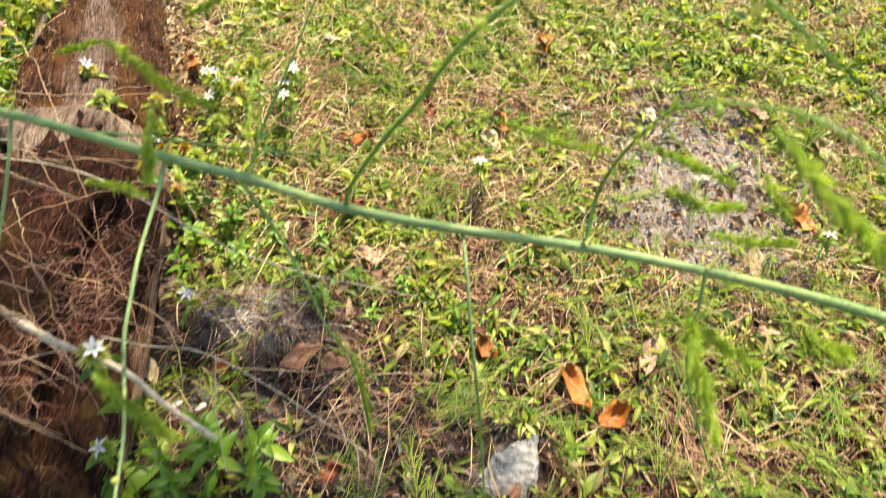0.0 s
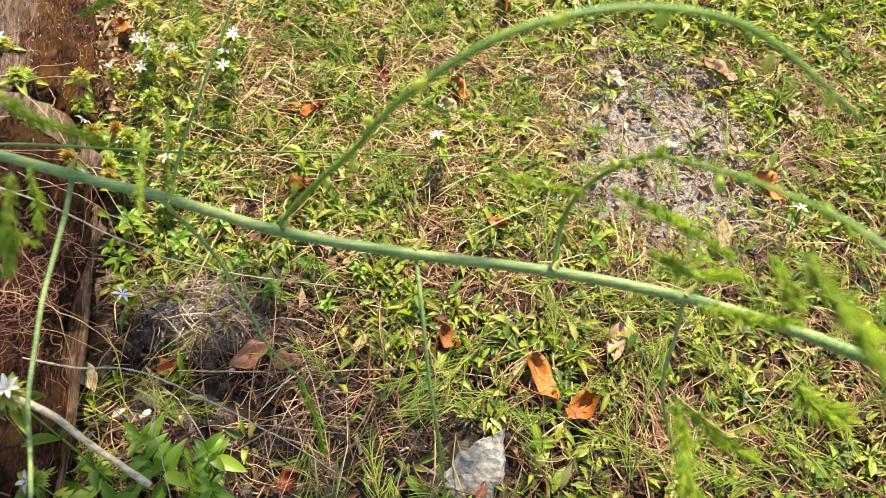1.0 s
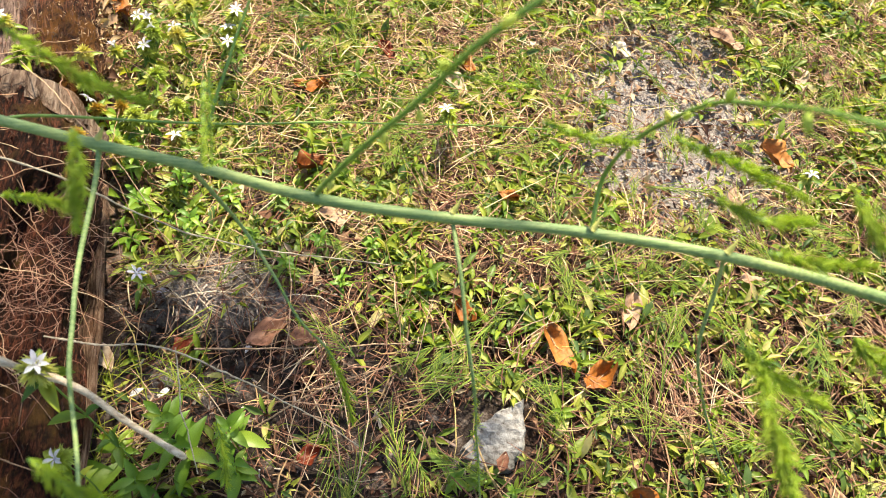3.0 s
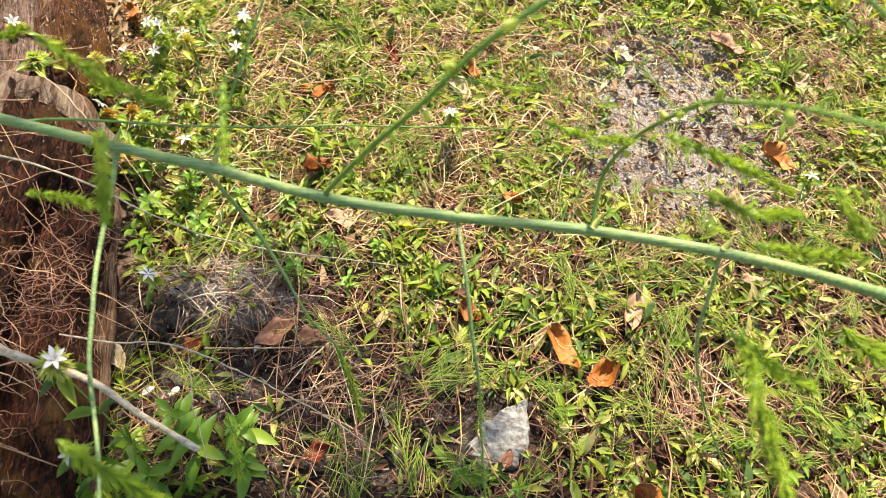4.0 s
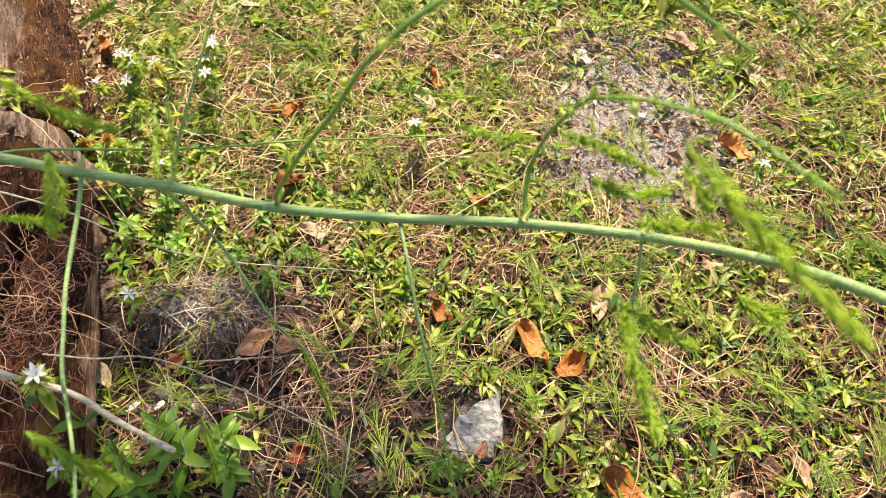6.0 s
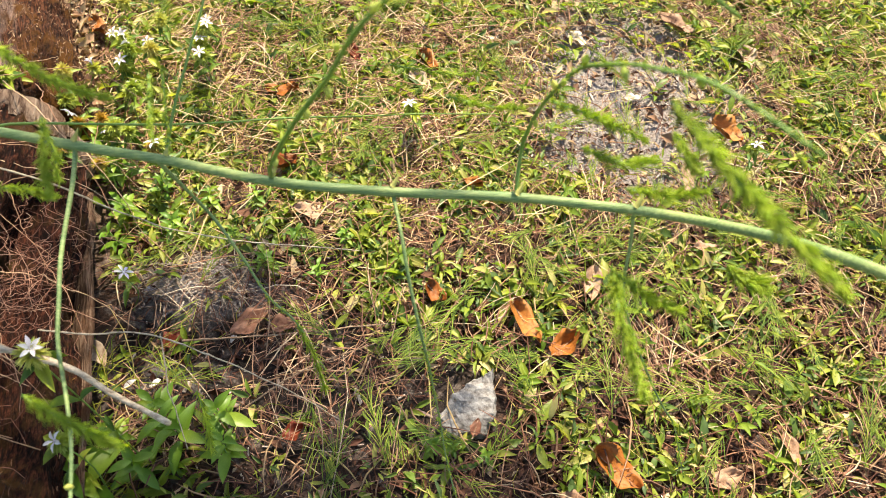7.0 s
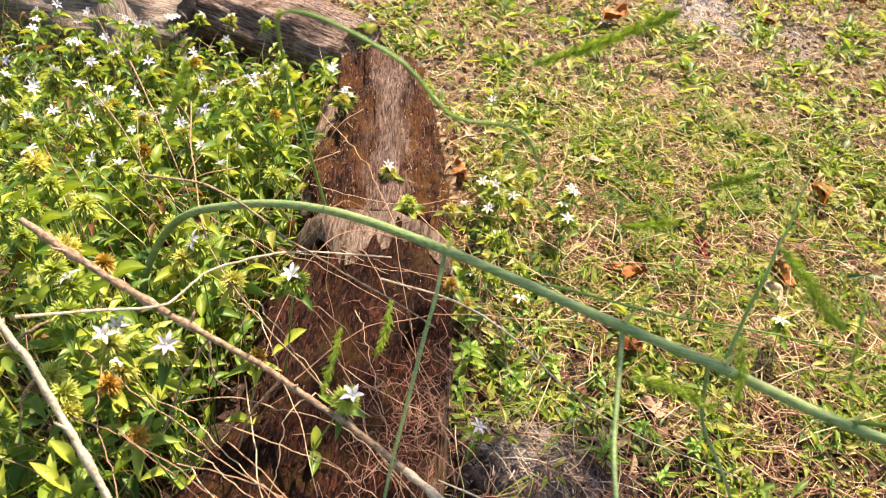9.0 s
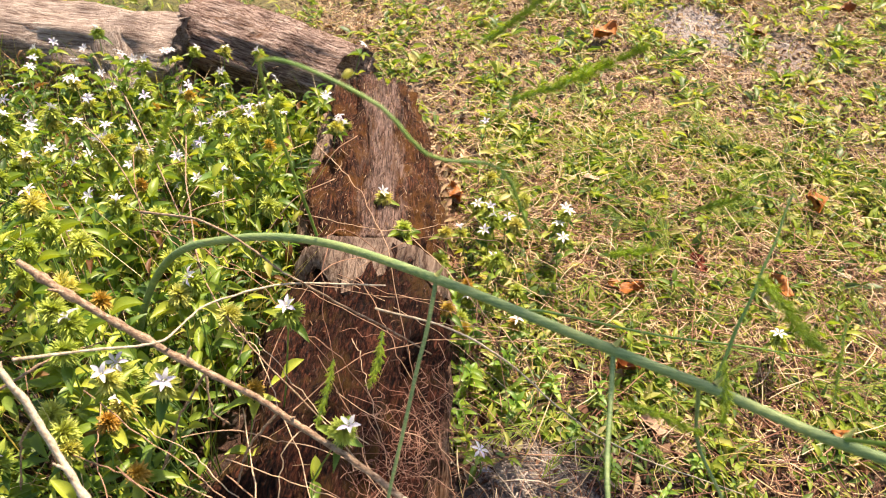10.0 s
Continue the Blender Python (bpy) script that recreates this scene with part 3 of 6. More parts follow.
def grass_blades():
    x, y = scatter_sites(24000, -0.65, 1.35, 0.12, 1.9, lambda a, b: thin(a, b) * 0.75 + np.interp(b, [0.6, 1.1], [0.03, 0.2]) * (1 - sand_at(a, b)))
    x2, y2 = scatter_sites(12000, -1.4, 1.8, 1.2, 3.4, lambda a, b: np.clip(thin(a, b) + 0.4, 0, 1) * (1 - 0.8 * sand_at(a, b)))
    x3, y3 = scatter_sites(5000, -0.62, 0.45, 0.95, 1.9, lambda a, b: np.full_like(a, 0.8))
    x, y = np.r_[x, x2, x3], np.r_[y, y2, y3]
    k = len(x)
    yaw, pitch, length = rng.uniform(0, 2 * math.pi, k), rng.uniform(0.10, 0.85, k), np.clip(rng.lognormal(-3.1, 0.42, k), 0.018, 0.11)
    v, q = rod_spread(x, y, ground_z(x, y), yaw, pitch, length, rng.uniform(0.0006, 0.0014, k), (-0.3, -0.1, 0.12, 0.3))
    tagged(new("grass", quad_mesh("grass", v, q, GRASS)), "thin bright green and yellowing grass blades", "grass", kind="stuff")


def needle_tufts():
    """Feathery fans of needle-leaved seedlings, each spreading from one lying shoot."""
    x, y = scatter_sites(700, -0.5, 1.25, 0.2, 1.9, lambda a, b: (0.3 + 0.65 * bell(a, b, 0.6, 0.85, 0.45, 0.4)) * (1 - 0.5 * sand_at(a, b)))
    px, py, pz, yw, pt, ln, rd = [], [], [], [], [], [], []
    for cx, cy in zip(x, y):
        base, size = rng.uniform(0, 2 * math.pi), rng.uniform(0.6, 1.35) * rng.choice([1.0, 1.0, 1.8])
        n = int(rng.integers(16, 30))
        along = np.linspace(0, 0.055 * size, n)
        hz = rng.uniform(0.012, 0.04)
        px.append(cx + along * math.cos(base))
        py.append(cy + along * math.sin(base))
        pz.append(hz + along * 0.25 + rng.uniform(-0.002, 0.002, n))
        yw.append(base + np.where(np.arange(n) % 2, 1, -1) * rng.uniform(0.15, 0.55, n))
        pt.append(rng.normal(0.12, 0.12, n))
        ln.append(rng.uniform(0.018, 0.036, n) * size)
        rd.append(np.full(n, 0.0007))
        px.append([cx]); py.append([cy]); pz.append([hz]); yw.append([base]); pt.append([0.22]); ln.append([0.075 * size]); rd.append([0.0008])
    px, py, pz, yw, pt, ln, rd = (np.concatenate(a) for a in (px, py, pz, yw, pt, ln, rd))
    v, q = rod_spread(px, py, ground_z(px, py) + pz, yw, pt, ln, rd, (-0.08, 0.0, 0.08))
    tagged(new("needle_tufts", quad_mesh("needle_tufts", v, q, TUFT)), "feathery bright green needle-like seedlings on the ground", "seedlings", kind="stuff")


def crumbs():
    x, y = scatter_sites(62000, -0.6, 1.2, 0.15, 3.0, lambda a, b: 0.10 + 0.90 * sand_at(a, b))
    k = len(x)
    cube = (np.array([(-1, -1, -1), (1, -1, -1), (1, 1, -0.7), (-1, 0.8, -1), (-0.7, -0.8, 0.8), (0.8, -0.6, 0.6), (0.6, 0.7, 1), (-0.8, 0.7, 0.7)]) * 0.5,
            np.array([(0, 3, 2, 1), (4, 5, 6, 7), (0, 1, 5, 4), (1, 2, 6, 5), (2, 3, 7, 6), (3, 0, 4, 7)]))
    s = np.clip(rng.lognormal(-6.35, 0.5, k), 0.0007, 0.006)
    m = turn_matrices(rng.uniform(0, 6.28, k), rng.normal(0, 0.4, k), rng.normal(0, 0.4, k), s * rng.uniform(1.0, 6.0, k), s, s * 0.45)
    v, q = spread(cube, m, np.stack([x, y, ground_z(x, y) + s * 0.2 + rng.uniform(0, 0.006, k)], 1))
    tagged(new("soil_crumbs", quad_mesh("soil_crumbs", v, q, CRUMB, smooth=False)), "crumbs of bark, grit and broken litter on bare sand", "litter", kind="stuff")


def outer_field():
    """The same weeds, coarser, all round the spot."""
    n = 30000
    r, a = 0.9 + 5.0 * rng.random(n) ** 0.9, rng.uniform(0, 2 * math.pi, n)
    x, y = r * np.cos(a), 1.4 + r * np.sin(a)
    ok = ~((x > -2.0 + 0.8 * (y > 1.85)) & (x < 1.5) & (y > 0.35) & (y < 2.9)) & ~log_at(x, y) & (rng.random(n) < np.clip(0.65 + 0.4 * patches(x, y), 0.1, 1))
    x, y = x[ok], y[ok]
    pieces = []
    tpl = leaf_template(0.15, 0.3, 2)
    for lv in range(4):
        k = len(x)
        L = rng.uniform(0.018, 0.045, k)
        place = np.stack([x + rng.normal(0, 0.02, k), y + rng.normal(0, 0.02, k), ground_z(x, y) + rng.uniform(0.0, 0.03, k)], 1)
        pieces.append(spread(tpl, turn_matrices(rng.uniform(0, 6.28, k), rng.normal(0.4, 0.3, k), rng.normal(0, 0.4, k), L, L * 0.36, L), place))
    v, q = join(pieces)
    tagged(new("weed_field", quad_mesh("weed_field", v, q, WEED)), "yellow-green low weeds spreading over the open ground", "weeds", kind="stuff")


def litter_flakes():
    """Broken bits of dead leaf that cover the soil between the weeds."""
    def lay(x, y, heap, mat, label):
        k = len(x)
        L = np.clip(rng.lognormal(-4.4, 0.5, k), 0.004, 0.036)
        m = turn_matrices(rng.uniform(0, 6.28, k), rng.normal(0.0, 0.35, k), rng.normal(0, 0.6, k), L, L * rng.uniform(0.22, 0.7, k), L)
        v, q = spread(leaf_template(-0.25, 0.5, 2), m, np.stack([x, y, ground_z(x, y) + heap + rng.uniform(0.001, 0.012, k)], 1))
        tagged(new("leaf_litter", quad_mesh("leaf_litter", v, q, mat)), label, "litter", kind="stuff")

    x, y = scatter_sites(44000, -0.75, 1.35, 0.1, 1.9, lambda a, b: (0.5 + 0.4 * np.clip(-patches(a, b), 0, 1) - 0.3 * sand_at(a, b)) * (1 - 0.75 * bell(a, b, -0.12, 0.53, 0.24, 0.16)) * np.interp(b, [0.4, 0.75, 1.15], [1.0, 0.85, 0.25]))
    lay(x, y, 0, FLAKE, "broken reddish-brown and tan leaf litter covering the soil")
    x2, y2 = scatter_sites(54000, -1.4, 1.8, 0.72, 3.4, lambda a, b: np.interp(b, [0.72, 1.05], [0.15, 0.9]) * (1 - 0.6 * sand_at(a, b)))
    y3 = rng.uniform(0.98, 1.56, 1700)
    x3 = -0.66 - (y3 - 1.02) * 0.30 + 0.12 + np.abs(rng.normal(0, 0.035, 1700))
    bank = np.clip(0.075 - (x3 + 0.54 + (y3 - 1.02) * 0.30), 0, 0.075) * rng.uniform(0.3, 1, 1700)
    lay(np.r_[x2, x3], np.r_[y2, y3], np.r_[np.zeros(len(x2)), bank], PALE_FLAKE, "pale tan leaf litter, lightened in colour over the far ground")


def mound_straw():
    """Pale stems and root threads lying over the little sandy mound beside the log."""
    k = 170
    x, y = rng.normal(-0.28, 0.065, k), rng.normal(0.735, 0.035, k)
    v, q = rod_spread(x, y, ground_z(x, y) + rng.uniform(0.002, 0.016, k), rng.normal(-0.25, 0.75, k) + math.pi * rng.integers(0, 2, k), rng.normal(0.0, 0.14, k), np.clip(rng.lognormal(-3.0, 0.5, k), 0.015, 0.12), rng.uniform(0.0005, 0.0012, k), (-0.2, -0.06, 0.08, 0.2))
    tagged(new("mound_straw", quad_mesh("mound_straw", v, q, GREY_STRAW)), "pale dry stems lying on a small sandy mound", "straw", kind="stuff")


weed_carpet()
outer_field()
mound_straw()
litter_flakes()
straw_litter()
straw_heaps()
creeping_stems()
grass_blades()
needle_tufts()
crumbs()


# ---- fallen logs ----
def log_mesh(name, a, b, ra, rb, mat, seed, rough_end=0.02, flat=1.0, ridge=0.012, rings=70, around=72, groove=None):
    """A log between two points, with fibrous ridges, dents and ragged ends. Local x runs along it."""
    a, b = np.array(a, float), np.array(b, float)
    length = np.linalg.norm(b - a)
    verts, quads = [], []
    for i in range(rings + 1):
        s = i / rings
        r0 = ra + (rb - ra) * s
        for k in range(around):
            g = 2 * math.pi * k / around
            c, d = math.cos(g), math.sin(g)
            n1 = noise.noise((s * length * 7 + seed, c * 1.7, d * 1.7))
            n2 = noise.noise((s * length * 5 + seed, c * 9, d * 9))
            n3 = noise.noise((s * length * 34, c * 13 + seed, d * 13))
            r = r0 * (1 + 0.16 * n1) + ridge * n2 + 0.35 * ridge * n3
            if groove:
                # a rotted furrow: (angle, half width, depth, from, to)
                away = math.atan2(math.sin(g - groove[0]), math.cos(g - groove[0])) + 0.12 * noise.noise((s * length * 16, seed, 1.0))
                run = min(max((s - groove[3]) / 0.08, 0.0), 1.0) * min(max((groove[4] - s) / 0.08, 0.0), 1.0)
                r -= groove[2] * run * math.exp(-((away / groove[1]) ** 4))
            end = rough_end * noise.noise((c * 4 + seed, d * 4, 2.0 + i / rings))
            x = s * length + (end if i in (0, rings) else 0.5 * end)
            verts.append((x, r * c, r * d * flat))
    for i in range(rings):
        for k in range(around):
            j = (k + 1) % around
            quads.append((i * around + k, i * around + j, (i + 1) * around + j, (i + 1) * around + k))
    for o, sign in ((0, -1), (rings * around, 1)):
        mid = np.mean(verts[o:o + around], axis=0)
        inner = len(verts)
        for f in (0.6, 0.25):
            for k in range(around):
                p = np.array(verts[o + k])
                q = mid + (p - mid) * f
                q[0] += sign * rough_end * 0.8 * noise.noise((q[1] * 30 + seed, q[2] * 30, f))
                verts.append(tuple(q))
        for k in range(around):
            j = (k + 1) % around
            quads.append((o + k, o + j, inner + j, inner + k))
            quads.append((inner + k, inner + j, inner + around + j, inner + around + k))
        half = around // 2
        for k in range(half - 1):
            quads.append((inner + around + k, inner + around + k + 1, inner + around + around - 2 - k, inner + around + around - 1 - k))
    me = quad_mesh(name, verts, quads, mat)
    x = Vector(b - a).normalized()
    y = Vector((0, 0, 1)).cross(x).normalized()
    z = x.cross(y)
    m = Matrix((x, y, z)).transposed().to_4x4()
    m.translation = Vector(a)
    return me, m


def plank_mesh(name, length, width, thick, mat, seed):
    """A split slab of bark, ragged at its ends, along x."""
    n, w = 16, 6
    verts, quads = [], []
    for side in (1, -1):
        for i in range(n + 1):
            for j in range(w + 1):
                s, t = i / n, j / w - 0.5
                wid = width * (1 - 0.45 * abs(2 * s - 1) ** 3) * (1 + 0.25 * noise.noise((s * 5 + seed, side * 0.1, 0.0)))
                x = s * length + 0.12 * length * noise.noise((t * 6 + seed, s, 3.0)) * abs(2 * s - 1)
                verts.append((x, t * wid, side * thick * 0.5 * (1 - 0.5 * abs(2 * t)) + 0.006 * noise.noise((s * 9, t * 7, seed)) - 0.4 * width * t * t))
    o = (n + 1) * (w + 1)
    for i in range(n):
        for j in range(w):
            a = i * (w + 1) + j
            quads.append((a, a + w + 1, a + w + 2, a + 1))
            quads.append((o + a, o + a + 1, o + a + w + 2, o + a + w + 1))
    for i in range(n):
        for j in (0, w):
            a = i * (w + 1) + j
            quads.append((a, a + w + 1, o + a + w + 1, o + a) if j == w else (a, o + a, o + a + w + 1, a + w + 1))
    for i in (0, n):
        for j in range(w):
            a = i * (w + 1) + j
            quads.append((a, a + 1, o + a + 1, o + a) if i == 0 else (a, o + a, o + a + 1, a + 1))
    return quad_mesh(name, verts, quads, mat)


def fallen_logs():
    near = holder("fallen_log", "broken dark reddish-brown rotting log lying on the soil", "log", pose(-0.55, 0.6, 0))
    me, m = log_mesh("trunk", (-0.622, 0.905, 0.130), (-0.490, 0.10, 0.120), 0.132, 0.148, BARK, 3.0, 0.03, 1.0, 0.026, 120, 110, (0.66, 0.26, 0.07, 0.16, 0.72))
    part("trunk", me, near, "", near.matrix_basis.inverted() @ m)
    slab = plank_mesh("bark_slab", 0.56, 0.085, 0.014, WOOD_PALE, 5.0)
    part("bark_slab", slab, near, "pale peeled slab of bark on the side", near.matrix_basis.inverted() @ (Matrix.Translation((-0.492, 0.86, 0.075)) @ pose(0, 0, 0, 0, 0, -79) @ pose(0, 0, 0, 58, 0, 0)))

    # the last hand's width has lost its bark and shows pale broken wood
    n, w = 14, 40
    verts, quads = [], []
    for lift in (0.0, 0.016):
        for i in range(n + 1):
            for j in range(w + 1):
                g = math.radians(-22 + 175 * j / w)
                c, d = math.cos(g), math.sin(g)
                reach = 0.034 + 0.014 * noise.noise((c * 3, d * 3, 5.0)) + 0.008 * noise.noise((c * 9, d * 9, 2.0)) + 0.075 * math.exp(-((g - 1.72) / 0.33) ** 2)
                u = -0.012 + (reach + 0.012) * i / n + 0.008 * noise.noise((c * 7, d * 7, 9.0)) * (1 - i / n)
                r = (0.128 + lift * (1 - 0.7 * (i / n) ** 3)) * (1 + 0.16 * noise.noise((u * 7 + 3.0, c * 1.7, d * 1.7))) + 0.004 * noise.noise((u * 60, c * 8, d * 8))
                verts.append((u, r * c, r * d))
    o = (n + 1) * (w + 1)
    for i in range(n):
        for j in range(w):
            a = i * (w + 1) + j
            quads += [(a, a + 1, a + w + 2, a + w + 1), (o + a, o + a + w + 1, o + a + w + 2, o + a + 1)]
    for j in range(w):
        for a in (j, n * (w + 1) + j):
            quads.append((a, o + a, o + a + 1, a + 1))
    part("bare_wood_end", quad_mesh("bare_wood_end", verts, quads, WOOD_BARE), near, "smooth pale bare wood at the broken end", near.matrix_basis.inverted() @ m)

    far = holder("fallen_log", "brown mossy log with a paler greyish ridge", "log", pose(-0.75, 1.35, 0))
    me, m = log_mesh("trunk", (-0.855, 1.58, 0.060), (-0.655, 0.985, 0.070), 0.110, 0.140, BARK_STRIPED, 14.0, 0.03, 1.0, 0.026, 90, 90)
    part("trunk", me, far, "", far.matrix_basis.inverted() @ m)
    slab = plank_mesh("bark_slab", 0.46, 0.075, 0.014, WOOD_BARE, 2.0)
    part("bark_slab", slab, far, "pale strip of peeling bark along the side", far.matrix_basis.inverted() @ (Matrix.Translation((-0.938, 1.47, 0.105)) @ pose(0, 0, 0, 0, 0, -74) @ pose(0, 0, 0, 48, 0, 0)))

    back = holder("fallen_log", "grey-brown log lying behind the flowering weeds", "log", pose(-1.2, 1.85, 0))
    me, m = log_mesh("trunk", (-0.95, 1.70, 0.07), (-1.45, 1.82, 0.085), 0.105, 0.12, BARK_GREY, 21.0, 0.03, 0.85)
    part("trunk", me, back, "", back.matrix_basis.inverted() @ m)
    slab = plank_mesh("splinter", 0.25, 0.15, 0.03, WOOD_CREAM, 9.0)
    face = Vector((0.42, -0.52, 0.74)).normalized()
    up = (Vector((0, 0, 1)) - face * face.z).normalized()
    lean = Matrix((up, face.cross(up), face)).transposed().to_4x4()
    part("splinter", slab, back, "pale split slab leaning at the broken end", back.matrix_basis.inverted() @ Matrix.Translation((-1.46, 1.47, 0.0)) @ lean)

    cream = holder("fallen_log", "bare cream-coloured log with weathered cracked wood", "log", pose(-1.9, 1.85, 0))
    me, m = log_mesh("trunk", (-1.43, 1.70, 0.065), (-2.7, 1.60, 0.07), 0.14, 0.15, WOOD_CREAM, 30.0, 0.03, 0.72)
    part("trunk", me, cream, "", cream.matrix_basis.inverted() @ m)


fallen_logs()


def bark_fibres(log, count, mat):
    """Short loose fibres and flakes standing off the bark of one log."""
    trunk = next(o for o in log.children if o.name.startswith("trunk"))
    m = log.matrix_basis @ trunk.matrix_basis
    co = np.empty(len(trunk.data.vertices) * 3, np.float32)
    trunk.data.vertices.foreach_get("co", co)
    co = co.reshape(-1, 3)
    r = np.hypot(co[:, 1], co[:, 2])
    co = co[(co[:, 2] > -0.3 * r) & (r > 0.6 * r.max())]
    p = co[rng.integers(0, len(co), count)] + rng.normal(0, 0.003, (count, 3))
    w = np.array(m)[:3, :3]
    p = p @ w.T + np.array(m.translation)
    ax = w[:, 0]
    yaw = math.atan2(ax[1], ax[0]) + rng.normal(0, 0.45, count) + math.pi * rng.integers(0, 2, count)
    v, q = rod_spread(p[:, 0], p[:, 1], p[:, 2], yaw, rng.normal(0.15, 0.3, count), np.clip(rng.lognormal(-4.75, 0.45, count), 0.003, 0.03), rng.uniform(0.0003, 0.0009, count), (-0.1, 0.0, 0.1))
    ob = part("bark_fibre", quad_mesh("bark_fibre", v, q, mat), log, "loose tan fibres on the bark", log.matrix_basis.inverted())
    tagged(ob, kind="stuff")


for log, count in zip([o for o in scene.objects if o.name.startswith("fallen_log")], (4200, 8000, 2600, 500)):
    bark_fibres(log, count, DARK_FIBRE if count == 4200 else FIBRE)

# ---- asparagus plant arching across ----
def needle_arrays(line, n, length, tilt=0.9, radius=0.00045, ramp_up=True):
    """Fine needles all round a line, leaning towards its tip."""
    p = np.asarray(line, float)
    tan = np.gradient(p, axis=0)
    tan /= np.linalg.norm(tan, axis=1, keepdims=True)
    idx = rng.uniform(0, len(p) - 1.001, n)
    i = idx.astype(int)
    f = (idx - i)[:, None]
    c = p[i] * (1 - f) + p[i + 1] * f
    t = tan[i]
    rnd = rng.normal(size=(n, 3))
    side = np.cross(t, rnd)
    side /= np.linalg.norm(side, axis=1, keepdims=True)
    lean = rng.normal(tilt, 0.25, n)[:, None]
    d = t * np.cos(lean) + side * np.sin(lean)
    L = (length * rng.uniform(0.55, 1.15, n) * (np.sin(np.pi * np.clip(0.12 + 0.83 * idx / len(p), 0, 1)) ** 0.6 if ramp_up else 1))[:, None]
    u = np.cross(d, t)
    u /= np.linalg.norm(u, axis=1, keepdims=True) + 1e-9
    w = np.cross(d, u)
    v = []
    for s, r in ((0.0, 1.0), (0.55, 1.0), (1.0, 0.3)):
        for g in (0, 2.09, 4.19):
            v.append(c + d * L * s + (u * math.cos(g) + w * math.sin(g)) * radius * r)
    v = np.stack(v, 1).reshape(-1, 3)
    q = []
    for a in range(2):
        for b in range(3):
            q.append((a * 3 + b, a * 3 + (b + 1) % 3, (a + 1) * 3 + (b + 1) % 3, (a + 1) * 3 + b))
    q = (np.array(q)[None] + (np.arange(n) * 9)[:, None, None]).reshape(-1, 4)
    return v, q


def asparagus():
    root = holder("asparagus_plant", "asparagus plant with long arching smooth green stem and feathery shoots", "plant", pose(-0.96, 0.68, 0))
    base = root.matrix_basis.inverted()
    stem_pts = [(-0.96, 0.68, -0.02), (-0.90, 0.68, 0.22), (-0.80, 0.665, 0.40), (-0.69, 0.653, 0.475), (-0.576, 0.643, 0.508), (-0.43, 0.585, 0.548), (-0.258, 0.539, 0.553), (-0.173, 0.521, 0.552),
                (-0.076, 0.494, 0.553), (0.032, 0.481, 0.552), (0.142, 0.470, 0.556), (0.243, 0.447, 0.565), (0.30, 0.40, 0.603), (0.335, 0.345, 0.648), (0.37, 0.27, 0.70)]
    line = smooth_line(stem_pts, 130)
    rad = np.interp(np.linspace(0, 1, 130), [0, 0.25, 0.6, 1], [0.0050, 0.0048, 0.0045, 0.0042])
    nodes = [(-0.43, 0.585, 0.548), (-0.258, 0.541, 0.553), (-0.173, 0.524, 0.552), (-0.076, 0.497, 0.553), (0.032, 0.484, 0.552), (0.142, 0.470, 0.556), (0.243, 0.447, 0.565)]
    for nd in nodes:
        rad = rad * (1 + 0.14 * np.exp(-(np.linalg.norm(line - np.array(nd), axis=1) / 0.006) ** 2))
    part("main_stem", quad_mesh("main_stem", *tube(line, rad, 12), STEM), root, "thick smooth blue-green stem", base)
    for nd in nodes:
        sc = smooth_line([np.array(nd) + (0, 0, 0.004), np.array(nd) + (0.004, 0.004, 0.010), np.array(nd) + (0.006, 0.007, 0.014)], 6)
        part("node_scale", quad_mesh("node_scale", *tube(sc, [0.0030, 0.0026, 0.002, 0.0014, 0.0008, 0.0003], 6), NODE), root, "yellow scale at a branch joint", base)

    def shoot(pts, r0, r1, mat, n=50):
        ln = smooth_line(pts, n)
        wob = np.stack([np.sin(np.linspace(0, 19, n)), np.cos(np.linspace(0, 23, n)), np.sin(np.linspace(1, 17, n))], 1) * 0.0008
        ln = ln + wob * np.linspace(0, 1, n)[:, None]
        part("branch", quad_mesh("branch", *tube(ln, np.linspace(r0, r1, n), 6), mat), root, "", base)
        return ln

    up_b = shoot([(-0.076, 0.497, 0.556), (-0.062, 0.450, 0.625), (-0.028, 0.403, 0.721), (-0.003, 0.381, 0.775), (0.022, 0.356, 0.835), (0.055, 0.350, 0.872), (0.095, 0.357, 0.880), (0.140, 0.364, 0.872), (0.175, 0.362, 0.855), (0.21, 0.367, 0.83)], 0.0021, 0.0011, TWIG_GREEN, 70)
    up_c = shoot([(0.142, 0.470, 0.558), (0.145, 0.495, 0.595), (0.147, 0.470, 0.665), (0.147, 0.412, 0.752), (0.148, 0.356, 0.808), (0.158, 0.315, 0.838), (0.172, 0.285, 0.855), (0.20, 0.25, 0.855)], 0.0019, 0.0009, TWIG_GREEN)
    up_s = shoot([(-0.173, 0.526, 0.555), (-0.164, 0.561, 0.582), (-0.148, 0.612, 0.614), (-0.13, 0.68, 0.65)], 0.0018, 0.0009, TWIG_GREEN)
    dn_a = shoot([(-0.258, 0.541, 0.551), (-0.255, 0.505, 0.543), (-0.25, 0.43, 0.535), (-0.243, 0.387, 0.531), (-0.236, 0.35, 0.527), (-0.225, 0.312, 0.517), (-0.206, 0.256, 0.52), (-0.19, 0.2, 0.53)], 0.0024, 0.0013, STEM)
    dn_z = shoot([(-0.43, 0.585, 0.546), (-0.428, 0.549, 0.518), (-0.429, 0.518, 0.491), (-0.428, 0.450, 0.444), (-0.427, 0.40, 0.40), (-0.425, 0.33, 0.33)], 0.0022, 0.0012, STEM)
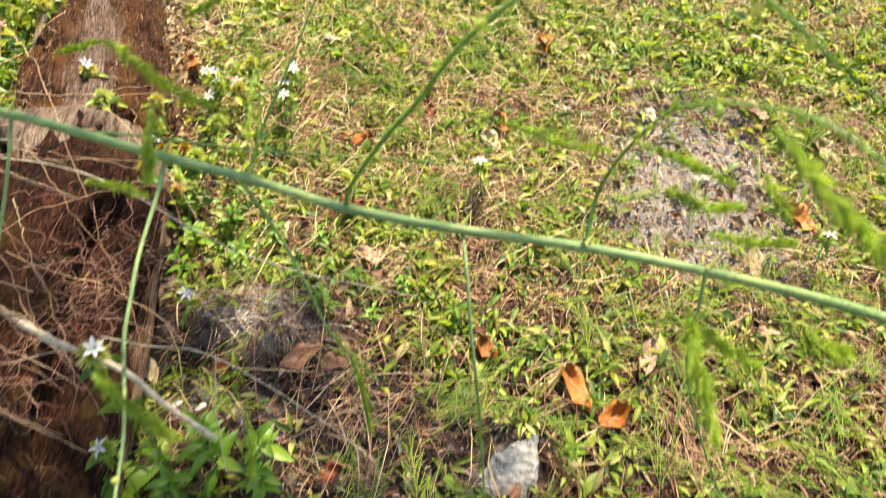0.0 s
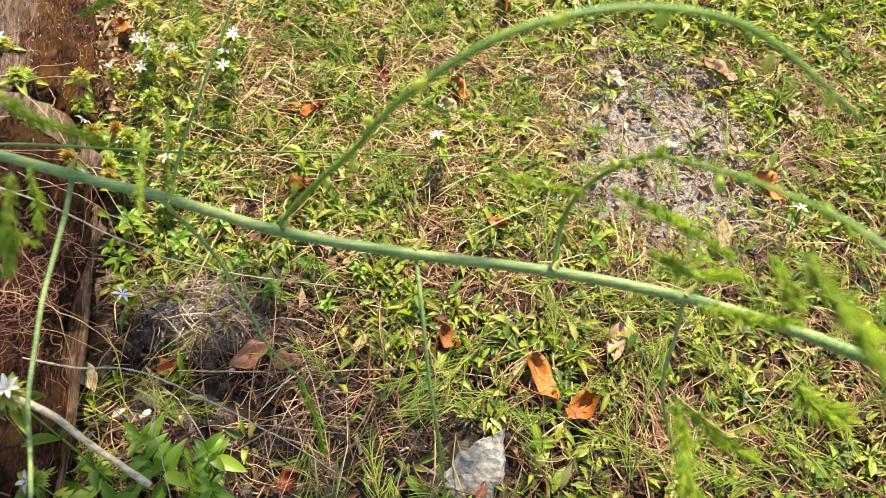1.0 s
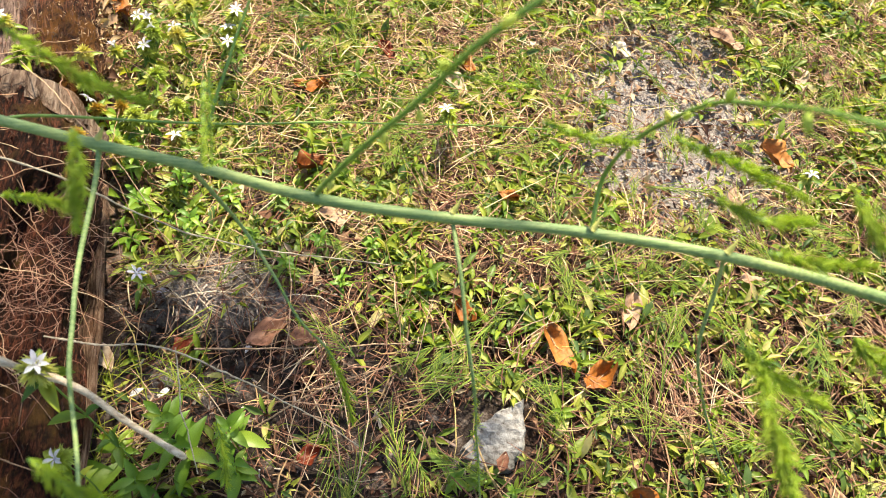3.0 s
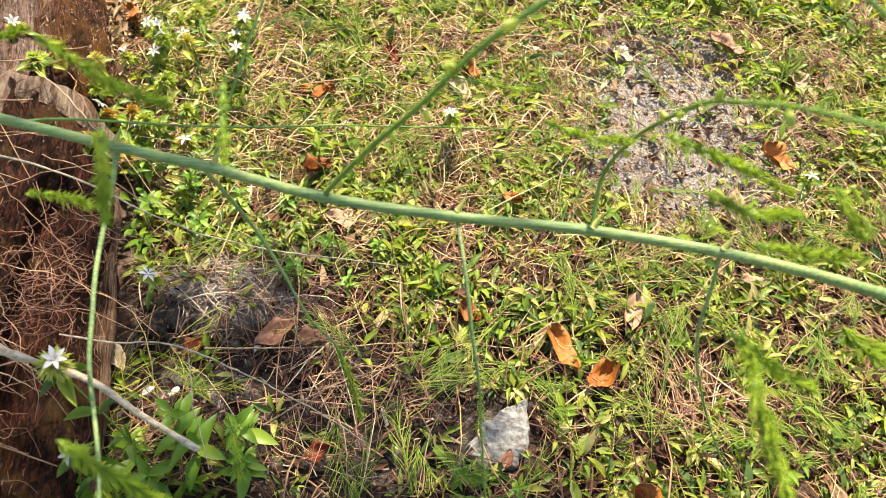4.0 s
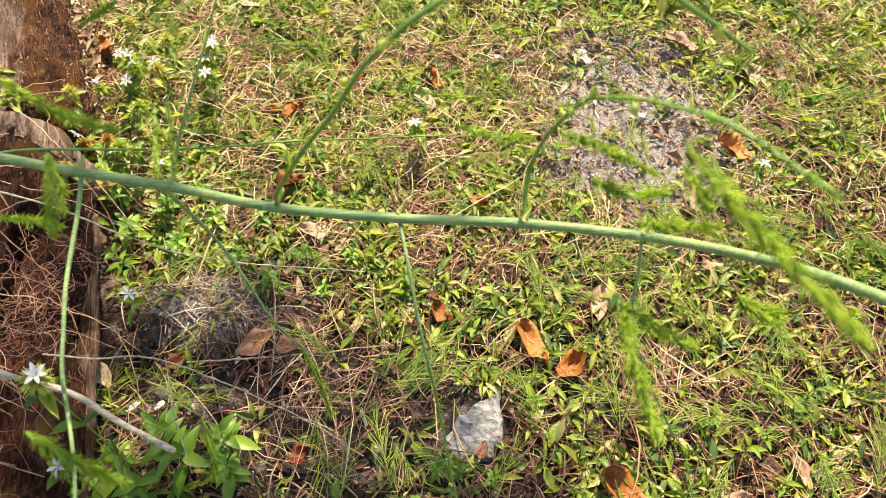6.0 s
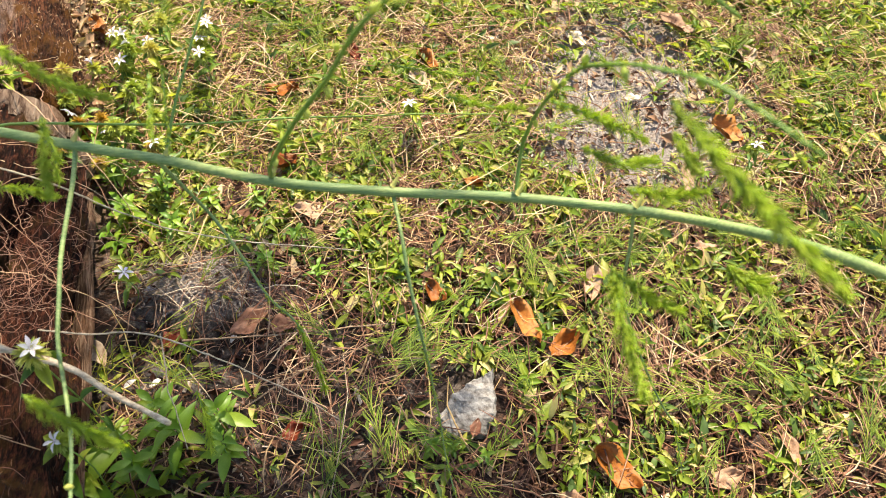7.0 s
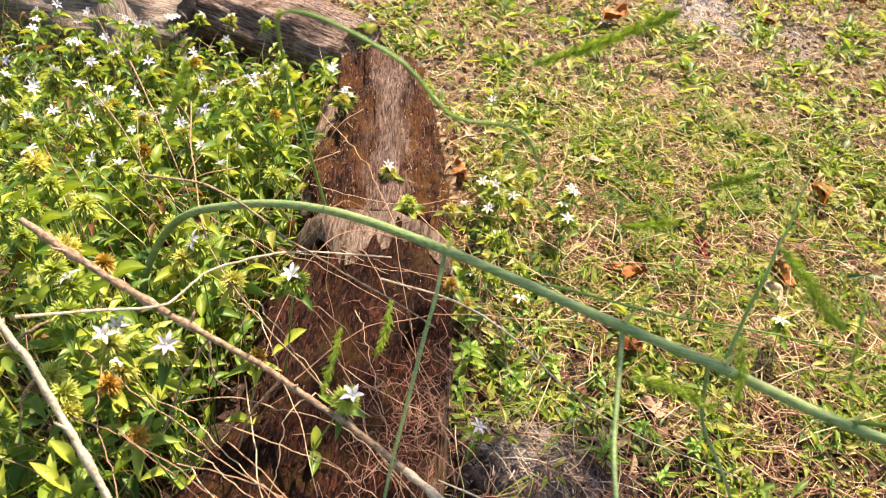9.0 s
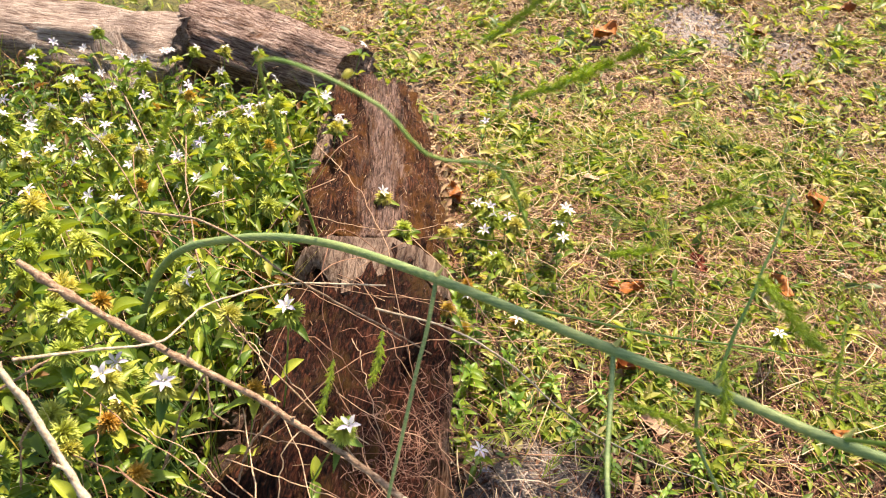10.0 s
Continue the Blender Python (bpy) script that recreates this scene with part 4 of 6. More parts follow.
    dn_s = shoot([(-0.185, 0.526, 0.549), (-0.16, 0.54, 0.45), (-0.129, 0.507, 0.417), (-0.103, 0.477, 0.383), (-0.076, 0.461, 0.348), (-0.049, 0.434, 0.29)], 0.0021, 0.0009, STEM)
    dn_d = shoot([(0.032, 0.484, 0.550), (0.040, 0.44, 0.535), (0.047, 0.409, 0.505), (0.058, 0.380, 0.455), (0.073, 0.375, 0.345), (0.085, 0.35, 0.26), (0.10, 0.31, 0.20)], 0.0018, 0.0008, STEM)
    dn_e = shoot([(0.243, 0.447, 0.562), (0.247, 0.438, 0.531), (0.252, 0.418, 0.470), (0.291, 0.407, 0.371), (0.333, 0.380, 0.293), (0.366, 0.371, 0.231), (0.40, 0.34, 0.14)], 0.0017, 0.0008, STEM)
    side = shoot([(-0.350, 0.563, 0.549), (-0.320, 0.585, 0.535), (-0.201, 0.655, 0.462), (-0.059, 0.719, 0.409), (0.176, 0.773, 0.361)], 0.0014, 0.0007, TWIG_GREEN)
    over = shoot([(-0.58, 0.645, 0.515), (-0.56, 0.55, 0.74), (-0.50, 0.455, 0.832), (-0.433, 0.44, 0.823), (-0.398, 0.433, 0.798), (-0.359, 0.454, 0.784), (-0.339, 0.459, 0.739)], 0.0016, 0.0009, TWIG_GREEN)

    # fronds on the shoots
    def frond(pts, n, length, mat=BRIGHT_NEEDLE, tilt=0.6):
        ln = smooth_line(pts, 24)
        rachis = part("frond", quad_mesh("frond", *tube(ln, np.linspace(0.0008, 0.0004, 24), 6), TWIG_GREEN), root, "thin green side shoot", base)
        tagged(part("needle", quad_mesh("needle", *needle_arrays(ln, n, length, tilt), mat), rachis, "fine feathery green needles"), kind="stuff")

    for pts, n, size in (
        ([(-0.209, 0.427, 0.763), (-0.188, 0.424, 0.745), (-0.171, 0.429, 0.724), (-0.154, 0.436, 0.708)], 300, 0.011),
        ([(-0.205, 0.433, 0.686), (-0.2, 0.418, 0.671), (-0.198, 0.404, 0.658)], 170, 0.008),
        ([(-0.131, 0.478, 0.697), (-0.13, 0.455, 0.674), (-0.129, 0.436, 0.656)], 110, 0.006),
        ([(-0.18, 0.246, 0.661), (-0.156, 0.234, 0.647), (-0.132, 0.227, 0.626)], 260, 0.012),
        ([(0.131, 0.397, 0.743), (0.154, 0.367, 0.757), (0.171, 0.336, 0.771)], 260, 0.009),
        ([(0.145, 0.357, 0.743), (0.165, 0.345, 0.744), (0.184, 0.338, 0.752)], 220, 0.009)):
        frond(pts, n, size, NEEDLE if n == 260 else BRIGHT_NEEDLE)
    for pts, n, size in (
        ([(0.168, 0.331, 0.736), (0.187, 0.322, 0.742), (0.207, 0.315, 0.752)], 220, 0.009),
        ([(0.154, 0.285, 0.725), (0.151, 0.25, 0.73), (0.155, 0.227, 0.723), (0.159, 0.209, 0.719)], 420, 0.011),
        ([(0.166, 0.304, 0.691), (0.185, 0.284, 0.691), (0.201, 0.271, 0.694)], 240, 0.010),
        ([(0.177, 0.322, 0.793), (0.181, 0.313, 0.789), (0.187, 0.301, 0.785)], 160, 0.008),
        ([(0.07, 0.433, 0.713), (0.095, 0.417, 0.719), (0.12, 0.411, 0.722)], 180, 0.008),
        ([(0.140, 0.268, 0.866), (0.159, 0.238, 0.857), (0.172, 0.21, 0.857), (0.186, 0.188, 0.853)], 420, 0.010),
        ([(0.265, 0.337, 0.644), (0.272, 0.326, 0.643), (0.285, 0.318, 0.646)], 200, 0.020)):
        frond(pts, n, size, NEEDLE if n == 240 else BRIGHT_NEEDLE)
    for pts, n, size in (
        ([(-0.367, 0.501, 0.801), (-0.33, 0.512, 0.817), (-0.29, 0.522, 0.84)], 360, 0.009),
        ([(-0.385, 0.487, 0.843), (-0.366, 0.496, 0.857), (-0.348, 0.504, 0.873)], 220, 0.007),
        ([(-0.561, 0.4, 0.775), (-0.558, 0.413, 0.787), (-0.556, 0.426, 0.802)], 180, 0.007),
        ([(-0.291, 0.491, 0.7), (-0.273, 0.492, 0.705), (-0.255, 0.495, 0.711)], 170, 0.008),
        ([(-0.229, 0.59, 0.674), (-0.21, 0.593, 0.684), (-0.192, 0.595, 0.694)], 150, 0.008),
        ([(-0.26, 0.419, 0.637), (-0.236, 0.416, 0.639), (-0.208, 0.408, 0.64)], 220, 0.009),
        ([(-0.483, 0.456, 0.562), (-0.482, 0.437, 0.548), (-0.482, 0.41, 0.531)], 200, 0.008),
        ([(-0.45, 0.486, 0.575), (-0.448, 0.468, 0.56), (-0.45, 0.449, 0.546)], 180, 0.008)):
        frond(pts, n, size)
    frond([(-0.076, 0.461, 0.348), (-0.06, 0.44, 0.31), (-0.05, 0.42, 0.26)], 220, 0.018, BRIGHT_NEEDLE, 0.35)
    frond([(-0.17, 0.38, 0.36), (-0.165, 0.36, 0.33), (-0.165, 0.34, 0.29)], 170, 0.016, BRIGHT_NEEDLE, 0.35)
    frond([(-0.154, 0.357, 0.77), (-0.149, 0.335, 0.765), (-0.145, 0.314, 0.755)], 260, 0.008)
    frond([(-0.104, 0.391, 0.77), (-0.101, 0.369, 0.765), (-0.097, 0.347, 0.76)], 150, 0.005)
    frond([(0.03, 0.71, 0.50), (0.09, 0.73, 0.47), (0.14, 0.75, 0.45)], 200, 0.014)
    for ln, n, ln_len in ((side, 120, 0.010), (dn_e, 160, 0.012), (dn_d, 120, 0.011), (dn_s, 70, 0.010), (up_c, 60, 0.008)):
        tagged(part("needle", quad_mesh("needle", *needle_arrays(ln[len(ln) // 3:], n, ln_len, 0.7), NEEDLE), root, "fine feathery green needles", base), kind="stuff")

    # hanging buds
    bud_v, bud_q = tube([(0, 0, 0), (0, 0, -0.002), (0, 0, -0.0045), (0, 0, -0.007), (0, 0, -0.009)], [0.0004, 0.0018, 0.0024, 0.0018, 0.0004], 6)
    bud = quad_mesh("bud", bud_v, bud_q, BRACT)
    for ln, steps in ((up_b, (14, 22, 27, 33, 38, 44, 50, 55, 60, 66)), (up_c, (12, 20, 25, 30, 36, 42)), (dn_a, (40, 44, 47)), (over, (20, 28, 36, 44)), (dn_d, (35, 42))):
        for s in steps:
            o = Vector(ln[s]) + Vector(rng.normal(0, 0.004, 3))
            part("bud", bud, root, "", base @ Matrix.Translation(o) @ pose(0, 0, 0, float(rng.normal(0, 25)), float(rng.normal(0, 25)), 0))


asparagus()


# ---- loose things on the ground ----
def dead_leaf(x, y, angle, length, width, mat, label, curl=0.35, lift=0.012, tilt=0.0):
    ob = holder("dead_leaf", label, "leaf", pose(x, y, float(ground_z(np.array(x), np.array(y))) + lift, tilt, float(rng.normal(0, 8)), angle), "dead leaves on the ground")
    n, w = 12, 6
    top, bot = [], []
    wav = rng.uniform(0, 6.28)
    for i in range(n + 1):
        s = i / n
        half = 0.5 * width * max(0.03, math.sin(math.pi * min(1.0, 0.03 + 0.95 * s ** 0.85))) ** 0.8
        for j in range(w + 1):
            t = 2 * j / w - 1
            z = curl * width * (t * t) * (0.6 + 0.4 * math.sin(3 * s + wav)) + 0.16 * length * (s - 0.5) ** 2 + 0.10 * width * math.sin(9 * s + 4 * t + wav) + 0.05 * width * math.sin(17 * s - 7 * t + 2 * wav)
            p = ((s - 0.5) * length, half * t * (1 + 0.10 * math.sin(11 * s + wav + 2 * t) + 0.06 * math.sin(23 * s + 2 * wav + t)), z)
            top.append(p)
            bot.append((p[0], p[1], p[2] - 0.0006))
    o = len(top)
    quads = []
    for i in range(n):
        for j in range(w):
            a = i * (w + 1) + j
            quads.append((a, a + w + 1, a + w + 2, a + 1))
            quads.append((o + a, o + a + 1, o + a + w + 2, o + a + w + 1))
        for j in (0, w):
            a = i * (w + 1) + j
            quads.append((a, a + w + 1, o + a + w + 1, o + a))
    part("blade", quad_mesh("blade", top + bot, quads, mat), ob)
    rib = [(-0.62 * length, 0.002, 0.06 * length), (-0.5 * length, 0, 0.041 * length), (-0.2 * length, 0, 0.0075 * length), (0.15 * length, 0, 0.005 * length), (0.42 * length, 0, 0.03 * length)]
    part("stalk", quad_mesh("stalk", *tube(smooth_line(rib, 14), np.linspace(0.0011, 0.0004, 14), 6), STICK), ob, "thin woody stalk and midrib")


for row in [(0.246, 0.634, -68, 0.092, 0.034), (0.30, 0.59, 40, 0.058, 0.036), (0.10, 0.70, -48, 0.045, 0.030), (-0.17, 0.99, 31, 0.050, 0.037), (-0.19, 1.19, -9, 0.072, 0.032), (0.11, 1.27, -56, 0.069, 0.030),
            (-0.59, 1.37, -53, 0.061, 0.034), (0.35, 0.39, -43, 0.083, 0.046), (-0.34, 2.31, 51, 0.10, 0.06), (0.21, 1.59, -86, 0.083, 0.036), (0.18, 0.93, -26, 0.039, 0.020), (0.14, 2.48, 33, 0.054, 0.033), (0.43, 2.73, 10, 0.05, 0.036)]:
    dead_leaf(*row, ORANGE, "curled orange-brown dead leaf among the weeds", curl=0.75, lift=0.033)
for row in [(0.71, 1.07, -50, 0.073, 0.046), (-0.05, 1.30, -51, 0.055, 0.026), (-0.33, 0.64, 57, 0.045, 0.030), (-0.12, 0.46, 29, 0.034, 0.026), (-1.09, 1.29, 85, 0.04, 0.022)]:
    dead_leaf(*row, RUST if row[0] < 0.5 else ORANGE, "rust-red curled dead leaf" if row[0] < 0.5 else "orange-brown curled dead leaf beside bare sand", curl=0.5, lift=0.030)
for row in [(0.37, 0.71, -102, 0.066, 0.031), (0.68, 1.40, -44, 0.088, 0.036), (0.82, 1.30, -83, 0.062, 0.041), (0.89, 1.30, -48, 0.055, 0.035), (0.60, 0.95, -99, 0.075, 0.026),
            (0.59, 0.78, 8, 0.063, 0.024), (-0.12, 0.87, -5, 0.055, 0.028), (-0.43, 0.60, -55, 0.055, 0.025), (0.51, 0.37, 15, 0.048, 0.030), (0.28, 0.35, -11, 0.04, 0.022), (0.62, 0.41, -81, 0.053, 0.021),
            (-0.29, 1.52, 33, 0.066, 0.022), (-0.48, 1.77, -71, 0.08, 0.03), (0.09, 1.21, -51, 0.063, 0.034)]:
    dead_leaf(*row, TAN, "pinkish-tan dry dead leaf", curl=0.35, lift=0.030)
# two on dark soil; the last is added for a brown patch on the rock
for row in [(-0.20, 0.65, 33, 0.074, 0.036), (-0.145, 0.64, 20, 0.05, 0.03), (0.150, 0.462, 70, 0.030, 0.017)]:
    dead_leaf(*row, CHESTNUT, "chestnut-brown dead leaf", curl=0.35, lift=0.030)
for row in [(0.49, 1.14, -67, 0.041, 0.019), (0.38, 0.93, 21, 0.042, 0.019), (-0.12, 0.89, 39, 0.045, 0.024), (-0.24, 1.79, 50, 0.052, 0.023), (0.19, 1.04, 38, 0.066, 0.025), (0.19, 2.21, 40, 0.045, 0.026), (0.48, 1.16, 22, 0.03, 0.02)]:
    dead_leaf(*row, TAN, "small brown withered leaf fragment", curl=0.5)
for row in [(0.45, 1.38, -52, 0.060, 0.030), (0.55, 1.20, -4, 0.034, 0.019), (0.27, 1.41, 13, 0.046, 0.017), (0.25, 1.38, 11, 0.069, 0.016)]:
    dead_leaf(*row, CREAM, "bleached cream dead leaf", curl=0.3)


def rock():
    """A flat slab of limestone, pointed at one end, leaning in the weeds."""
    bm = bmesh.new()
    plan = [(-0.060, -0.022), (-0.030, 0.020), (0.012, 0.048), (0.046, 0.062), (0.050, 0.010), (0.028, -0.050), (-0.030, -0.055)]
    rings = []
    for z, k in ((-0.03, 0.92), (0.004, 1.0), (0.018, 0.97), (0.026, 0.86)):
        rings.append([bm.verts.new((x * k, y * k, z + (0.25 * y if z > 0 else 0))) for x, y in plan])
    for a, b in zip(rings, rings[1:]):
        for i in range(len(plan)):
            j = (i + 1) % len(plan)
            bm.faces.new((a[i], a[j], b[j], b[i]))
    bm.faces.new(rings[-1])
    bm.faces.new(rings[0][::-1])
    bmesh.ops.triangulate(bm, faces=bm.faces[:])
    bmesh.ops.subdivide_edges(bm, edges=bm.edges[:], cuts=5, use_grid_fill=True)
    bm.normal_update()
    for v in bm.verts:
        v.co += v.normal * (0.006 * noise.noise(v.co * 38) + 0.0035 * noise.noise(v.co * 120))
    me = bpy.data.meshes.new("rock")
    bm.to_mesh(me)
    bm.free()
    me.materials.append(ROCK)
    ob = tagged(new("rock", me), "pale grey angular limestone rock half sunk in weeds", "rock")
    ob.matrix_basis = pose(0.144, 0.499, -0.010, 0, 0, 2) @ Matrix.Diagonal((0.90, 0.84, 1, 1))


rock()


def rod_thing(name, pts, r0, r1, mat, label, category, group="", n=40, wobble=0.0015, sides=6, knots=0):
    ln = smooth_line(pts, n)
    ln = ln + np.cumsum(rng.normal(0, wobble * 0.35, (n, 3)), axis=0) * np.sin(np.linspace(0, math.pi, n))[:, None]
    r = np.linspace(r0, r1, n) * (1 + 0.12 * rng.normal(size=n).clip(-1, 1))
    for _ in range(knots):
        r = r * (1 + 0.5 * np.exp(-((np.arange(n) - rng.uniform(2, n - 2)) / 1.2) ** 2))
    ob = new(name, quad_mesh(name, *tube(ln, r, sides), mat))
    return tagged(ob, label, category, group)


def stick_thing(pts, r0, r1, n, label, lengths, stubs, knots):
    """A stick in lengths of (name, share, material, label), with short broken stubs."""
    ob = holder("stick", label, "stick", pose(*pts[len(pts) // 2]))
    base = ob.matrix_basis.inverted()
    ln = smooth_line(pts, n)
    ln = ln + np.cumsum(rng.normal(0, 0.0004, (n, 3)), axis=0) * np.sin(np.linspace(0, math.pi, n))[:, None]
    r = np.linspace(r0, r1, n) * (1 + 0.10 * rng.normal(size=n).clip(-1, 1))
    for _ in range(knots):
        r = r * (1 + 0.5 * np.exp(-((np.arange(n) - rng.uniform(2, n - 2)) / 1.4) ** 2))
    a = 0
    for name, share, mat, text in lengths:
        b = min(n, a + int(share * n) + 1)
        part(name, quad_mesh(name, *tube(ln[a:b], r[a:b], 6), mat), ob, text, base)
        a = b - 1
    for f in stubs:
        o = ln[int(f * n)]
        d = np.array([rng.normal(0, 0.5), rng.normal(0, 0.6), rng.uniform(0.2, 1.0)])
        d = d / np.linalg.norm(d) * rng.uniform(0.008, 0.018)
        part("stub", quad_mesh("stub", *tube([o, o + d * 0.5, o + d], [r0 * 0.55, r0 * 0.45, r0 * 0.25], 6), lengths[0][2]), ob, "", base)


stick_thing([(-0.87, 0.53, 0.50), (-0.824, 0.509, 0.513), (-0.787, 0.501, 0.504), (-0.697, 0.499, 0.455), (-0.57, 0.482, 0.420), (-0.505, 0.469, 0.400), (-0.446, 0.452, 0.388), (-0.384, 0.426, 0.385), (-0.305, 0.407, 0.373), (-0.249, 0.377, 0.361), (-0.189, 0.343, 0.368)],
            0.0041, 0.0029, 130, "long weathered brown stick with pale broken end above the log",
            [("barked_length", 0.66, STICK, "weathered brown bark"), ("bare_end", 0.5, PALE_STICK, "bleached bare wood end")], (0.12, 0.3, 0.47), 9)
stick_thing([(-0.86, 0.44, 0.60), (-0.775, 0.396, 0.521), (-0.745, 0.385, 0.49), (-0.714, 0.367, 0.458), (-0.682, 0.347, 0.429), (-0.64, 0.32, 0.37), (-0.60, 0.29, 0.31)],
            0.0034, 0.0031, 70, "bleached pale dry stick among the weeds", [("shaft", 1.1, PALE_STICK, "")], (0.3, 0.55), 4)
rod_thing("dry_stalk", [(-0.778, 0.411, 0.512), (-0.744, 0.449, 0.491), (-0.694, 0.495, 0.471), (-0.676, 0.561, 0.467), (-0.615, 0.623, 0.456), (-0.518, 0.686, 0.416)], 0.0015, 0.0010, PALE_STICK, "thin pale dry stalk crossing the weeds", "stalk", n=60)
rod_thing("dry_stalk", [(-0.85, 0.70, 0.44), (-0.721, 0.649, 0.497), (-0.661, 0.641, 0.483), (-0.602, 0.632, 0.457), (-0.498, 0.627, 0.412), (-0.446, 0.637, 0.369)], 0.0017, 0.0010, STICK, "thin brown dry stalk leaning over the log", "stalk", n=60)
rod_thing("dry_stalk", [(-0.50, 0.60, 0.47), (-0.416, 0.606, 0.457), (-0.348, 0.61, 0.417), (-0.222, 0.622, 0.308), (-0.021, 0.697, 0.148)], 0.0011, 0.0008, PALE_STICK, "long pale straw arching beside the log", "stalk", n=60)
rod_thing("dry_stalk", [(-0.40, 0.51, 0.26), (-0.333, 0.496, 0.273), (-0.282, 0.506, 0.258), (-0.214, 0.496, 0.232), (-0.112, 0.477, 0.15), (-0.05, 0.46, 0.07)], 0.0012, 0.0008, PALE_STICK, "pale dry stalk arching over dark soil", "stalk", n=60)
rod_thing("dry_stalk", [(-0.258, 0.507, 0.25), (-0.243, 0.445, 0.218), (-0.226, 0.388, 0.171)], 0.0009, 0.0006, PALE_STICK, "short hanging pale straw", "stalk")
rod_thing("dry_stalk", [(-0.30, 0.61, 0.035), (-0.15, 0.62, 0.03), (0.02, 0.635, 0.03)], 0.0019, 0.0012, STICK, "brown dry stalk lying on the soil", "stalk", n=60)
rod_thing("dry_stalk", [(-0.20, 0.50, 0.02), (-0.10, 0.56, 0.03), (0.0, 0.60, 0.03)], 0.0014, 0.0010, STICK, "brown dry stalk lying on the soil", "stalk")
rod_thing("dry_stalk", [(-0.98, 1.0, 0.34), (-0.85, 0.80, 0.40), (-0.70, 0.60, 0.43), (-0.52, 0.50, 0.38), (-0.38, 0.44, 0.30)], 0.0012, 0.0008, STICK, "long tan dry stalk leaning across the log", "stalk", n=60)
rod_thing("dry_stalk", [(-1.34, 1.16, 0.12), (-1.245, 1.057, 0.28), (-1.082, 0.935, 0.31), (-0.995, 0.87, 0.27)], 0.0017, 0.0011, STICK, "brown dead stalk standing in the weeds", "stalk", wobble=0.0007)
rod_thing("dry_stalk", [(-1.27, 1.22, 0.14), (-1.197, 1.137, 0.30), (-1.004, 0.94, 0.32), (-0.91, 0.85, 0.27)], 0.0017, 0.0011, STICK, "brown dead stalk standing in the weeds", "stalk", wobble=0.0007)
for k in range(26):
    x0, y0 = rng.uniform(-1.25, -0.72), rng.uniform(0.35, 1.2)
    ang, ln_k = rng.uniform(0, 6.28), rng.uniform(0.08, 0.22)
    z0 = float(np.interp(y0, [0.3, 0.6, 0.95, 1.3], [0.30, 0.37, 0.24, 0.16]))
    dx, dy = math.cos(ang) * ln_k, math.sin(ang) * ln_k
    rod_thing("dry_stalk", [(x0, y0, 0.01), (x0 + dx * 0.2, y0 + dy * 0.2, z0 * 0.6), (x0 + dx * 0.6, y0 + dy * 0.6, z0), (x0 + dx, y0 + dy, z0 * 1.08)], 0.0011, 0.0007, TENDRIL, "thin tan dry stalk among the flowering weeds", "stalk", "dry stalks in the weeds", n=24, wobble=0.0015, sides=4)

for pts in ([(-0.664, 0.515, 0.41), (-0.65, 0.489, 0.37), (-0.641, 0.5, 0.34)],
            [(-0.663, 0.515, 0.41), (-0.688, 0.488, 0.36), (-0.719, 0.449, 0.27)],
            [(-0.573, 0.494, 0.398), (-0.594, 0.476, 0.36), (-0.612, 0.451, 0.31)],
            [(-0.787, 0.409, 0.425), (-0.815, 0.394, 0.38), (-0.831, 0.381, 0.31)],
            [(-0.866, 0.434, 0.4), (-0.835, 0.454, 0.42), (-0.82, 0.488, 0.42), (-0.815, 0.54, 0.38)]):
    rod_thing("twig", pts, 0.0015, 0.0009, STICK, "thin crooked dry twig hanging among the weeds", "twig", "dry twigs by the log", n=36, wobble=0.0016, knots=3)

# fine tendrils tangled over the near log
for k in range(24):
    x0, y0 = rng.uniform(-0.76, -0.42), rng.uniform(0.30, 0.92)
    ang, ln_k = rng.normal(-0.75, 0.75), rng.uniform(0.15, 0.45)
    bow = rng.normal(0, 0.025)
    z0 = 0.28 + rng.uniform(0.0, 0.10)
    dx, dy = math.cos(ang) * ln_k, math.sin(ang) * ln_k
    rod_thing("dry_tendril", [(x0 - dx / 2, y0 - dy / 2, z0 - rng.uniform(0, 0.06)), (x0 - dx / 6 - bow, y0 - dy / 6 + bow, z0 + 0.012), (x0 + dx / 6 - bow, y0 + dy / 6 + bow, z0 + 0.012), (x0 + dx / 2, y0 + dy / 2, z0 - rng.uniform(0.0, 0.12))],
              0.0008, 0.00045, TENDRIL, "thin tan dry tendril tangled over the log", "tendril", "tendrils over the log", n=28, wobble=0.007, sides=4)


for k in range(16):
    x0, y0 = rng.uniform(-0.60, -0.42), rng.uniform(0.35, 0.95)
    ang, ln_k = rng.normal(-0.45, 0.6), rng.uniform(0.12, 0.38)
    z0 = 0.335 - 1.1 * max(0.0, x0 + 0.56 + (y0 - 0.6) * 0.17)
    dx, dy, dz = math.cos(ang) * ln_k, math.sin(ang) * ln_k, -abs(math.cos(ang)) * ln_k * 0.42
    bow = rng.normal(0, 0.02)
    rod_thing("dry_tendril", [(x0 - dx / 2, y0 - dy / 2, z0 - dz / 2 + 0.01), (x0 - dx / 6 - bow, y0 - dy / 6 + bow, z0 - dz / 6 + 0.02), (x0 + dx / 6 - bow, y0 + dy / 6 + bow, z0 + dz / 6 + 0.02), (x0 + dx / 2, y0 + dy / 2, z0 + dz / 2)],
              0.0006, 0.00035, TENDRIL, "thin tan dry tendril tangled over the log", "tendril", "tendrils over the log", n=28, wobble=0.006, sides=4)


